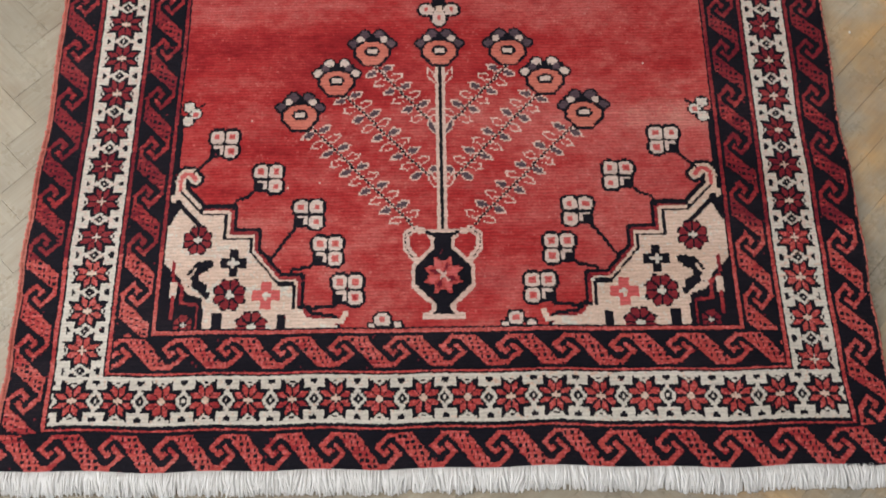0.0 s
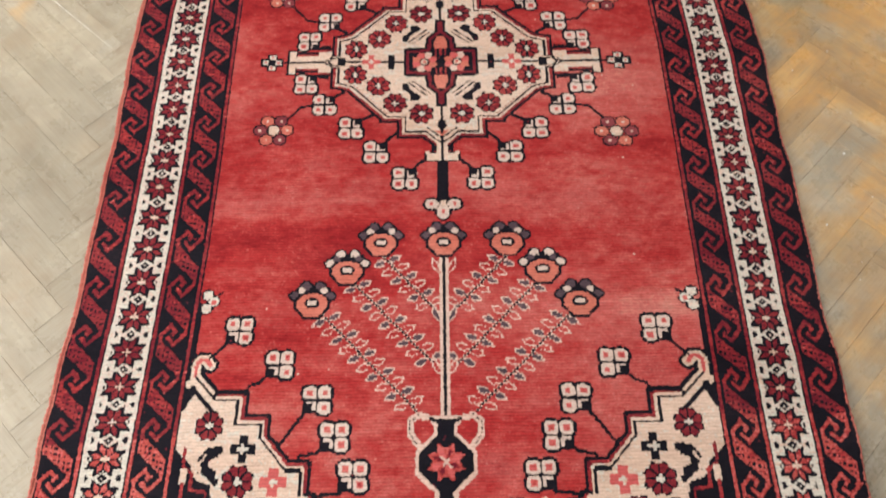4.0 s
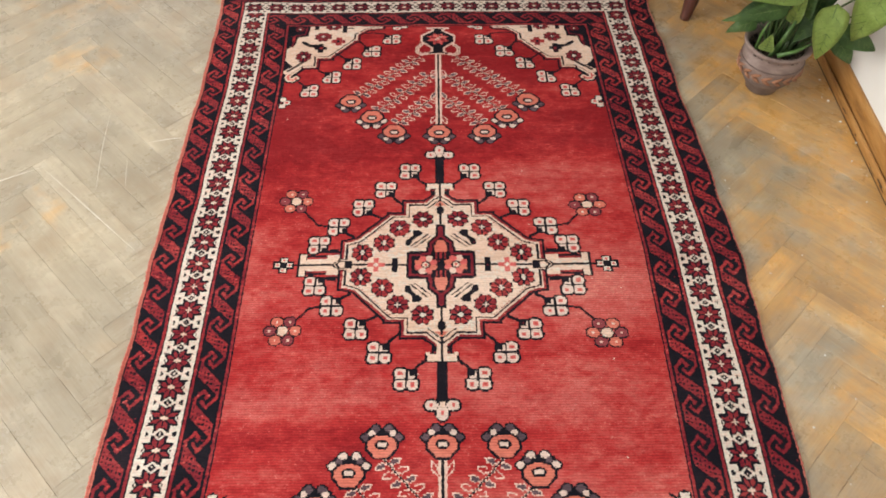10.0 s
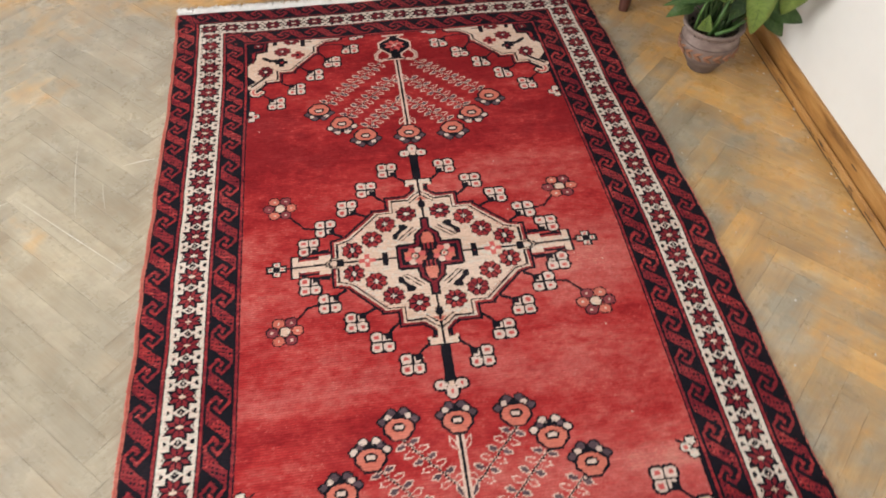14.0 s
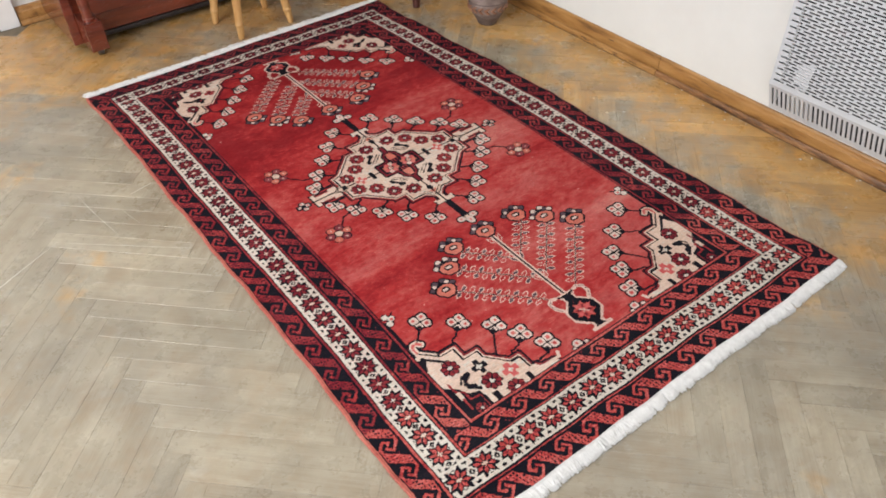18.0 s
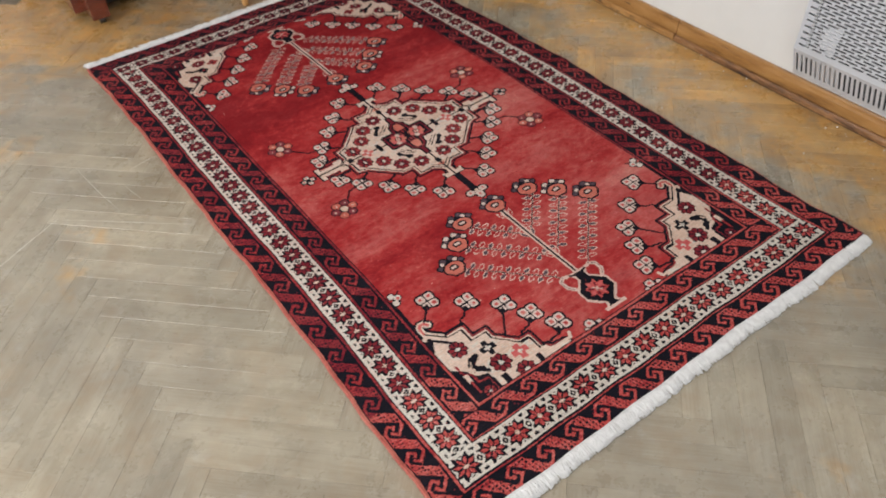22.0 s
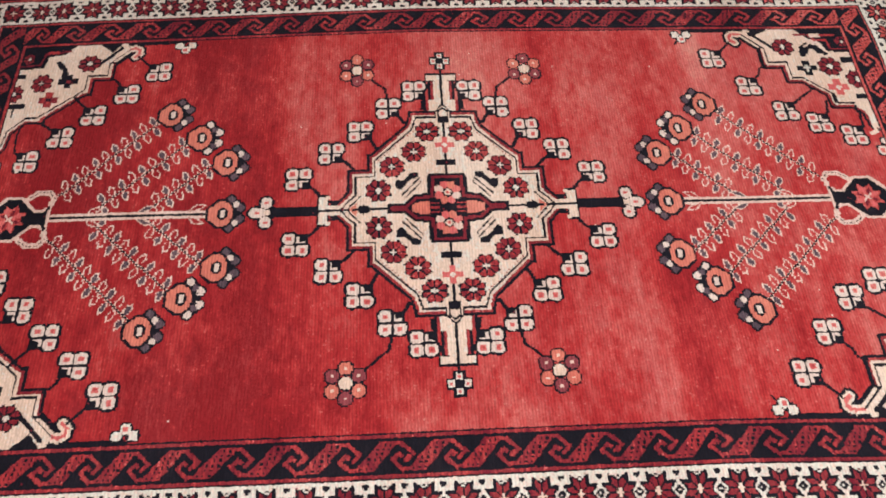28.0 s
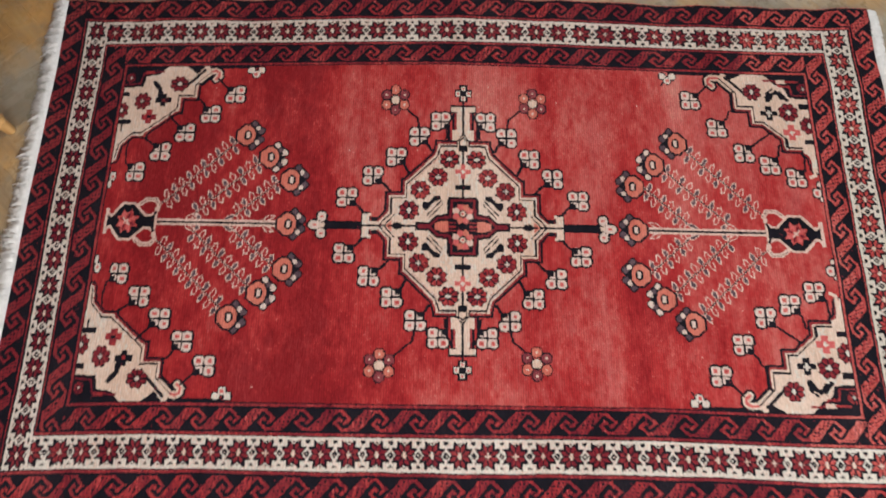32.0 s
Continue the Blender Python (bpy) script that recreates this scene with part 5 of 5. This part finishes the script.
    # dark sheet before the wall: the shade behind the slots put into its colour
    part("shade_sheet", fix(boxed(XR - 0.006, XR - 0.002, y0 + 0.014, y1 - 0.014, zb + 0.002, zt - 0.002)), SLOT_SHADE, root)
    # three small white sheets behind the plinth and the panel
    bm = bmesh.new()
    for a, b, z0, z1, x0, x1 in ((-0.655, -0.730, 0.092, 0.168, xf + 0.047, xf + 0.014), (-0.664, -0.708, 0.215, 0.272, xf + 0.006, xf + 0.008), (-0.672, -0.702, 0.178, 0.200, xf + 0.010, xf + 0.010)):
        vs = [bm.verts.new(p) for p in ((x0, a, z0), (x0, b, z0 - 0.006), (x1, b - 0.012, z1 + 0.020), (x1, a - 0.004, z1))]
        bm.faces.new(vs)
    part("white_sheet", fix(bm), DOORPAINT, root, "small white sheets behind the slots")


radiator_screen()


# ---- upright piano, stool, dark stool, door ----
def piano():
    x0, x1, yf, yb = -0.555, 0.86, 1.315, 1.842
    root = holder("upright_piano", (x0 + x1) / 2, 1.6, FLOOR, "polished mahogany upright piano standing against the wall", "piano")
    inv = Matrix.Translation(-Vector(root.location))

    def add(name, bm, mat, parent=root, label=""):
        bmesh.ops.transform(bm, matrix=inv, verts=bm.verts[:])
        return part(name, bm, mat, parent, label)

    f = FLOOR
    for s, (a, b) in enumerate(((x0, x0 + 0.035), (x1 - 0.035, x1))):
        add("side_panel", boxed(a, b, 1.43, yb, f + 0.03, f + 1.18, 0.004), MAHOG)
        ta = x0 + 0.028 if s == 0 else x1 - 0.108
        toe = add("toe_block", boxed(ta + 0.006, ta + 0.074, yf, yf + 0.135, f + 0.035, f + 0.145, 0.004), MAHOG)
        bm = bmesh.new()
        turned = ((0.0, 0.145), (0.023, 0.145), (0.023, 0.152), (0.020, 0.156), (0.021, 0.30), (0.024, 0.46), (0.021, 0.585), (0.026, 0.592), (0.026, 0.615), (0.0, 0.615))
        lathe([(r, f + z) for r, z in turned], 28, bm, ta + 0.040, yf + 0.050)
        add("leg", bm, MAHOG)
        bm = bmesh.new()
        r = bmesh.ops.create_cone(bm, cap_ends=True, segments=20, radius1=0.019, radius2=0.019, depth=0.020)
        bmesh.ops.transform(bm, matrix=pose(ta + 0.045, yf + 0.045, f + 0.019, 0, 90, 0), verts=r["verts"])
        box(bm, ta + 0.028, ta + 0.062, yf + 0.036, yf + 0.054, f + 0.022, f + 0.036)
        add("castor", bm, CASTOR, root, "dark metal castor")
    add("bottom_panel", boxed(x0 + 0.036, x1 - 0.036, 1.445, 1.465, f + 0.050, f + 0.60, 0.003), MAHOG)
    # no rail here: a black strip painted as the shadow under the panel
    add("gap_shade_strip", boxed(x0 + 0.036, x1 - 0.036, 1.436, 1.475, f + 0.030, f + 0.049, 0.004), GAP_SHADE)
    bm = bmesh.new()
    for a, b, c, d in ((x0 + 0.11, x1 - 0.11, f + 0.11, f + 0.125), (x0 + 0.11, x1 - 0.11, f + 0.53, f + 0.545)):
        box(bm, a, b, 1.439, 1.4445, c, d, 0.002)
    add("panel_moulding", bm, MAHOG)
    add("key_bed", boxed(x0, x1, yf, 1.46, f + 0.616, f + 0.66, 0.006), MAHOG)
    add("key_slip", boxed(x0, x1, yf, yf + 0.025, f + 0.661, f + 0.70, 0.004), MAHOG)
    add("fallboard", boxed(x0 + 0.002, x1 - 0.002, yf + 0.028, 1.47, f + 0.70, f + 0.73, 0.006), MAHOG)
    add("upper_panel", boxed(x0 + 0.036, x1 - 0.036, 1.472, 1.492, f + 0.732, f + 1.17, 0.003), MAHOG)
    add("lid", boxed(x0 - 0.012, x1 + 0.012, 1.445, yb, f + 1.181, f + 1.206, 0.006), MAHOG)
    add("back_frame", boxed(x0 + 0.036, x1 - 0.036, 1.80, yb - 0.002, f + 0.06, f + 1.178), DARKWOOD)


piano()


def stool(name, corners, top, mat, label, r0, r1, ring, seat_r):
    """A seat on four splayed turned legs, whose feet stand at the corners."""
    cx, cy = sum(c[0] for c in corners) / 4, sum(c[1] for c in corners) / 4
    root = holder(name, cx, cy, FLOOR, label, "stool")
    for px, py in corners:
        foot, head = Vector((px - cx, py - cy, 0)), Vector(((px - cx) * 0.62, (py - cy) * 0.62, top))
        bm = bmesh.new()
        ks = [0.0, 0.012, 0.05, 0.105, 0.120, 0.13, 0.140, 0.155, 0.40, 0.7, 0.9, 1.0]
        rs = [r0 * 0.8, r0 * 0.86, r0 * 0.92, r0 * 1.08, r0 * 1.12, r0 * ring, r0 * 1.12, r0 * 1.08, r1, r1 * 0.95, r0, r0]
        tube(bm, [foot.lerp(head, k) for k in ks], rs, 14)
        part("leg", bm, mat, root, smooth=True)
    bm = lathe([(0, top - 0.004), (seat_r * 0.93, top - 0.004), (seat_r, top + 0.010), (seat_r, top + 0.022), (seat_r * 0.95, top + 0.032), (0, top + 0.028)], 40)
    part("seat", bm, mat, root, smooth=False)
    bm = bmesh.new()
    for k in range(4):
        a, b = corners[k], corners[(k + 1) % 4]
        pa, pb = Vector((a[0] - cx, a[1] - cy, 0)) * 0.84, Vector((b[0] - cx, b[1] - cy, 0)) * 0.84
        pa.z = pb.z = top * 0.42
        tube(bm, [pa, pb], [0.009, 0.009], 10)
    part("stretcher", bm, mat, root, smooth=True)
    return root


stool("wooden_stool", ((0.010, 1.122), (0.240, 1.128), (0.222, 1.325), (-0.012, 1.322)), 0.45, BEECH, "light varnished beech stool with turned splayed legs", 0.0150, 0.018, 1.36, 0.165)
stool("dark_stool", ((0.731, 0.905), (1.030, 0.940), (1.030, 1.200), (0.745, 1.185)), 0.48, DARKWOOD, "dark red-brown wooden stool with tapered round legs", 0.0185, 0.024, 1.05, 0.18)


def door():
    f = FLOOR
    root = tagged(holder("door_1", -1.05, YF - 0.02, f, "white-painted panelled door in its frame", "door"), kind="structure")
    inv = Matrix.Translation(-Vector(root.location))
    for name, args in (("door_frame", (-0.745, -0.665, YF - 0.035, YF - 0.003, f, f + 2.1)), ("door_frame", (-1.62, -1.54, YF - 0.035, YF - 0.003, f, f + 2.1)),
                       ("door_frame", (-1.62, -0.665, YF - 0.035, YF - 0.003, f + 2.101, f + 2.18)), ("door_leaf", (-1.537, -0.748, YF - 0.022, YF - 0.003, f + 0.006, f + 2.097))):
        bm = boxed(*args, 0.004)
        bmesh.ops.transform(bm, matrix=inv, verts=bm.verts[:])
        part(name, bm, DOORPAINT, root)


door()


# ---- potted plant ----
def pot_plant():
    cx, cy = 0.876, 0.602
    root = holder("potted_plant", cx, cy, FLOOR, "green broad-leaved house plant in a washed clay pot", "plant")
    prof = [(0, 0.0), (0.041, 0.0), (0.045, 0.005), (0.046, 0.012), (0.060, 0.034), (0.079, 0.062), (0.0895, 0.088), (0.090, 0.106), (0.084, 0.124), (0.079, 0.134), (0.083, 0.140), (0.093, 0.147), (0.096, 0.153), (0.094, 0.158),
            (0.086, 0.157), (0.079, 0.150), (0.075, 0.130), (0.0, 0.128)]
    prof = [(r * 0.89, z * 0.95) for r, z in prof]
    pot = part("pot", lathe(prof, 48), CLAY, root, "pinkish grey washed clay pot", True)
    foot = [(r * 0.89 + 0.0012, z * 0.95) for r, z in ((0.030, 0.0005), (0.041, 0.0005), (0.045, 0.005), (0.046, 0.012), (0.060, 0.034), (0.0745, 0.055), (0.0740, 0.056))]
    part("base_band", lathe(foot, 48), CLAY_DARK, pot, "dark brown clay base", True)
    for tilt in (-0.45, 0.45):
        bm = bmesh.new()
        lean_z = 0.030 * math.sin(tilt)
        run = [(0.0808 * math.cos(0.30 * t), 0.0808 * math.sin(0.30 * t), 0.080 + lean_z * t) for t in (-0.1, 0.15, 0.4, 0.7, 1.0)]
        tube(bm, run, (0.0010, 0.0038, 0.0050, 0.0040, 0.0008), 6)
        sprig = part("leaf_relief", bm, TERRA, pot, smooth=True)
        sprig.scale = (0.985, 0.985, 1)
        for k in range(1, 18):
            ob = new("leaf_relief", sprig.data)
            ob.parent = pot
            ob.scale = (0.985, 0.985, 1)
            ob.rotation_euler = (0, 0, 2 * math.pi * k / 18)
    for z, r in ((0.058, 0.0692), (0.103, 0.0798)):
        bm = bmesh.new()
        loop = [(r * math.cos(2 * math.pi * k / 40), r * math.sin(2 * math.pi * k / 40), z) for k in range(41)]
        tube(bm, loop, [0.0016] * 41, 6)
        part("groove_line", bm, CLAY_DARK, pot, smooth=True)
    bm = bmesh.new()
    rng = random.Random(4)
    for k in range(150):
        r, a = 0.072 * math.sqrt(rng.random()), rng.random() * 6.283
        q = bmesh.ops.create_icosphere(bm, subdivisions=1, radius=rng.uniform(0.003, 0.007))
        bmesh.ops.translate(bm, vec=(r * math.cos(a), r * math.sin(a), 0.130), verts=q["verts"])
    part("soil", bm, SOIL, pot)

    def blade(p, q, width, mat, face=(-0.35, -0.75, 0.55), sag=0.12):
        """One broad pointed leaf from p to its tip q, arched, with a folded midrib and a thin body."""
        p, q, face = Vector(p), Vector(q), Vector(face).normalized()
        d = q - p
        side = d.cross(face).normalized()
        up = side.cross(d).normalized()
        bm = bmesh.new()
        n, rows = 14, []
        for i in range(n + 1):
            t = i / n
            w = width * (math.sin(math.pi * min(t ** 0.52, 1)) ** 0.80) * (1.08 - 0.30 * t) + 0.0006
            at = p + d * t + up * (d.length * sag * math.sin(math.pi * t))
            row = []
            for k in (-1, -0.66, -0.33, 0, 0.33, 0.66, 1):
                cup = 0.20 * w * abs(k) + 0.07 * w * math.sin(11 * t + 3 * k + width * 300)
                row.append(bm.verts.new(at + side * (w * k) + up * cup))
            rows.append(row)
        for a, b in zip(rows, rows[1:]):
            for k in range(6):
                bm.faces.new((a[k], a[k + 1], b[k + 1], b[k]))
        bmesh.ops.solidify(bm, geom=bm.faces[:], thickness=0.0007)
        leaf_ob = part("leaf", bm, mat, root, smooth=True)
        bm = bmesh.new()
        tube(bm, [p + d * t + up * (d.length * sag * math.sin(math.pi * t) + 0.0008) for t in (0, 0.25, 0.5, 0.75, 0.97)], (0.0011, 0.0009, 0.0007, 0.0005, 0.0003), 5)
        for t in (0.16, 0.30, 0.44, 0.58, 0.72):
            for k in (-1, 1):
                w = width * (math.sin(math.pi * t ** 0.52) ** 0.80) * (1.08 - 0.30 * t)
                a = p + d * t + up * (d.length * sag * math.sin(math.pi * t) + 0.0008)
                f = min(t + 0.12, 0.97)
                b = p + d * f + up * (d.length * sag * math.sin(math.pi * f) + 0.17 * w + 0.0009) + side * (k * w * 0.78)
                tube(bm, [a, a.lerp(b, 0.5) + up * 0.0006, b], (0.0005, 0.0004, 0.0002), 4)
        part("midrib", bm, VEIN, leaf_ob, smooth=True)

    def stalk(base, head):
        base, head = Vector(base), Vector(head)
        mid = base.lerp(head, 0.5) + Vector((0, 0, 0.02))
        bm = bmesh.new()
        tube(bm, [base, base.lerp(mid, 0.55) + Vector((0, 0, 0.006)), mid, head], (0.0040, 0.0031, 0.0025, 0.0018), 7)
        part("stalk", bm, STALK, root, smooth=True)

    deep, mid_green, light = LEAVES
    front = (
            ((0.02, 0.00), (0.045, -0.100, 0.328), (0.053, -0.102, 0.171), 0.036, light),
            ((0.02, 0.01), (0.128, -0.128, 0.412), (0.112, -0.112, 0.233), 0.050, light),
            ((0.03, -0.01), (0.085, -0.088, 0.248), (0.190, -0.102, 0.196), 0.027, mid_green),
            ((0.03, -0.02), (0.078, -0.090, 0.238), (0.145, -0.102, 0.157), 0.024, mid_green),
            ((0.03, 0.01), (0.105, -0.090, 0.288), (0.163, -0.102, 0.256), 0.018, deep),
            ((0.02, -0.02), (0.058, -0.040, 0.266), (0.010, -0.045, 0.178), 0.028, deep),
            ((-0.02, 0.00), (-0.030, -0.042, 0.278), (-0.186, -0.045, 0.243), 0.022, mid_green),
            ((-0.01, 0.01), (0.000, -0.030, 0.315), (-0.150, -0.030, 0.296), 0.030, light),
            ((0.00, -0.02), (-0.006, -0.030, 0.225), (0.004, -0.034, 0.335), 0.017, light),
            ((0.01, -0.02), (0.016, -0.030, 0.230), (0.030, -0.034, 0.322), 0.016, mid_green),
    )
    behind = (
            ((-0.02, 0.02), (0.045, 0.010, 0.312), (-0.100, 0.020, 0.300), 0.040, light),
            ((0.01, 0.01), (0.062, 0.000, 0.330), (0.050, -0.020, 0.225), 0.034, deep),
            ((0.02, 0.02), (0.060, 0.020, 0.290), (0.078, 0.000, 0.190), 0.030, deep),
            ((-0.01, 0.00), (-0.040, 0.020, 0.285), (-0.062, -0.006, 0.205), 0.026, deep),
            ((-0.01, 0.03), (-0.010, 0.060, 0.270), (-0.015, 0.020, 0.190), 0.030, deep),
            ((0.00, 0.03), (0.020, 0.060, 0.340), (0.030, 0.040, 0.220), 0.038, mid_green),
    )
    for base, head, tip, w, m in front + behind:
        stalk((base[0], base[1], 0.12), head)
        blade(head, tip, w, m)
    for k in range(8):
        a = k * 2.399 + 0.6
        r = rng.uniform(0.035, 0.075)
        head = Vector((r * math.cos(a), abs(r * math.sin(a)) + 0.01, rng.uniform(0.19, 0.27)))
        tip = head + Vector((0.070 * math.cos(a + 0.5), abs(0.050 * math.sin(a + 0.5)), -rng.uniform(0.02, 0.07)))
        tip.x = min(tip.x, 0.19)
        stalk((0.4 * head.x, 0.4 * head.y, 0.12), head)
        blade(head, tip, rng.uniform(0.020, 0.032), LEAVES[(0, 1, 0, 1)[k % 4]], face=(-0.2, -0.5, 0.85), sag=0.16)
    blade((-0.046, -0.036, 0.146), (-0.050, -0.050, 0.208), 0.019, light, sag=0.05)
    for pts, r in ((((-0.030, -0.040, 0.130), (-0.016, -0.044, 0.185), (0.004, -0.038, 0.255)), 0.0065), (((-0.020, -0.055, 0.146), (0.020, -0.056, 0.158), (0.066, -0.048, 0.182)), 0.0060), (((-0.062, -0.020, 0.130), (-0.066, -0.026, 0.190), (-0.058, -0.030, 0.235)), 0.0050)):
        bm = bmesh.new()
        tube(bm, pts, (r, r * 0.9, r * 0.55), 8)
        part("thick_stalk", bm, LEAVES[1], root, smooth=True)
    for k in range(7):
        a = k * 2.399
        r = rng.uniform(0.03, 0.10)
        head = (min(r * math.cos(a), 0.07), r * math.sin(a), rng.uniform(0.31, 0.46))
        reach = rng.uniform(0.10, 0.15)
        tip = (min(head[0] + reach * math.cos(a), 0.20), head[1] + reach * math.sin(a), head[2] - rng.uniform(-0.04, 0.05))
        stalk((0.03 * math.cos(a), 0.03 * math.sin(a), 0.12), head)
        blade(head, tip, rng.uniform(0.032, 0.046), LEAVES[k % 3], face=(-0.1, -0.3, 1.0))
    for k in range(5):
        a, r = rng.random() * 6.28, rng.uniform(0.02, 0.045)
        bm = bmesh.new()
        tube(bm, [(r * math.cos(a), r * math.sin(a), 0.12), (r * math.cos(a) * 1.5, r * math.sin(a) * 1.5, 0.175)], (0.006, 0.004), 7)
        part("cut_stalk", bm, STALK, root, smooth=True)


pot_plant()


# ---- herringbone parquet ----
BLOCK_L, BLOCK_W = 0.4224, 0.0610


def block_mesh(name):
    bm = boxed(-BLOCK_L / 2 + 0.0001, BLOCK_L / 2 - 0.0001, -BLOCK_W / 2 + 0.0001, BLOCK_W / 2 - 0.0001, -0.020, 0.0)
    top = [e for e in bm.edges if all(v.co.z > -0.001 for v in e.verts)]
    bmesh.ops.bevel(bm, geom=top, offset=0.00035, segments=1, affect="EDGES")
    me = bpy.data.meshes.new(name)
    bm.to_mesh(me)
    bm.free()
    me.materials.append(OAK)
    return me


def parquet():
    floor = bpy.data.objects["floor"]
    me = block_mesh("parquet_block")
    e1, e2 = Vector((1, 1)) / math.sqrt(2), Vector((-1, 1)) / math.sqrt(2)
    near, rest = [], []
    for i in range(-70, 80):
        for j in range(-6, 9):
            ox, oy = i * BLOCK_W + j * BLOCK_L, i * BLOCK_W - j * BLOCK_L
            for kind, (fx, fy) in (("h", (ox + BLOCK_L / 2, oy + BLOCK_W / 2)), ("v", (ox + BLOCK_L + BLOCK_W / 2, oy + BLOCK_W - BLOCK_L / 2))):
                p = e1 * fx + e2 * fy + Vector((-1.262, 0.0127 - BLOCK_L / math.sqrt(2)))
                if not (XL - 0.04 < p.x < XR + 0.1 and YN - 0.04 < p.y < YF + 0.04):
                    continue
                seen = -1.75 < p.x and -1.75 < p.y and not (-0.45 < p.x < 0.45 and -0.9 < p.y < 0.85)
                (near if seen else rest).append((p.x, p.y, 45 if kind == "h" else 135))
    near.sort(key=lambda q: math.hypot(q[0] + 0.1, q[1] + 0.1))
    rest += near[300:]
    rng = random.Random(8)
    for x, y, a in near[:300]:
        ob = new("parquet_block", me)
        ob.parent = floor
        ob.matrix_local = pose(x, y, FLOOR + rng.uniform(-0.0003, 0.0003), rng.uniform(-0.08, 0.08), rng.uniform(-0.03, 0.03), a + 180 * (rng.random() < 0.5))
    co = np.array([v.co[:] for v in me.vertices])
    polys = [list(f.vertices) for f in me.polygons]
    vs, fs = [], []
    for x, y, a in rest:
        m = np.array(pose(x, y, FLOOR + rng.uniform(-0.0005, 0.0005), 0, 0, a))
        base = len(vs)
        vs.extend((co @ m[:3, :3].T + m[:3, 3]).tolist())
        fs.extend([[base + k for k in f] for f in polys])
    m2 = bpy.data.meshes.new("parquet_field")
    m2.from_pydata(vs, [], fs)
    m2.materials.append(OAK_JOINED)
    ob = new("parquet_field", m2)
    ob.parent = floor
    tagged(ob, kind="stuff")


parquet()


# ---- marks and crumbs on the floor ----
SCRATCH = plain_material("pale_scratch", [(0.3, (0.56, 0.53, 0.46)), (0.7, (0.68, 0.65, 0.58))], 0.6, 60)
PLASTER = plain_material("plaster_crumb", [(0.3, (0.66, 0.65, 0.62)), (0.7, (0.80, 0.79, 0.77))], 0.9, 40)


def scratch(x0, y0, x1, y1, w, bow=0.0):
    """A long pale scratch that starts and ends in a point."""
    bm = bmesh.new()
    n = 14
    a, b = Vector((x0, y0)), Vector((x1, y1))
    side = (b - a).orthogonal().normalized()
    rows = []
    for k in range(n + 1):
        f = k / n
        p = a.lerp(b, f) + side * bow * math.sin(math.pi * f)
        h = 0.5 * w * math.sin(math.pi * min(max(f, 0.03), 0.97)) ** 0.6 * (0.75 + 0.5 * noise.noise((p.x * 60, p.y * 60, 0)))
        rows.append((bm.verts.new((*(p + side * h), FLOOR + 0.0012)), bm.verts.new((*(p - side * h), FLOOR + 0.0012))))
    for (p, q), (r, t) in zip(rows, rows[1:]):
        bm.faces.new((p, q, t, r))
    part("scratch", bm, SCRATCH, bpy.data.objects["floor"])


for row in ((-1.28, 0.150, -0.975, 0.312, 0.0050, 0.003), (-0.824, 0.228, -0.861, 0.515, 0.0024, 0.004), (-0.757, 0.245, -0.775, 0.34, 0.0020, 0.001),
            (-0.967, 0.300, -0.682, 0.044, 0.0036, 0.0), (-0.735, 0.395, -0.655, 0.412, 0.0048, 0.002), (-0.60, -0.95, -0.47, -1.25, 0.0030, 0.004)):
    scratch(*row)


def crumbs():
    """Plaster crumbs and dust that gathered along the wall."""
    rng = random.Random(21)
    bm = bmesh.new()
    for k in range(170):
        if k < 95:
            x, y = SKIRT_X - abs(rng.gauss(0.004, 0.022)), rng.uniform(-1.3, 1.6)
        else:
            x, y = rng.uniform(0.70, SKIRT_X), rng.uniform(-1.0, 1.4)
        r = rng.choice((0.0010, 0.0014, 0.0019, 0.0028)) * (1.0 if k < 95 else 0.8)
        verts = bmesh.ops.create_icosphere(bm, subdivisions=1, radius=r)["verts"]
        for v in verts:
            v.co = Vector((v.co.x * rng.uniform(0.7, 1.5) + x, v.co.y * rng.uniform(0.7, 1.5) + y, v.co.z * 0.7 + FLOOR + r * 0.6))
    ob = link_mesh("plaster_crumbs", bm, PLASTER)
    tagged(ob, "tiny white plaster crumbs along the skirting", "crumbs", kind="stuff")


crumbs()
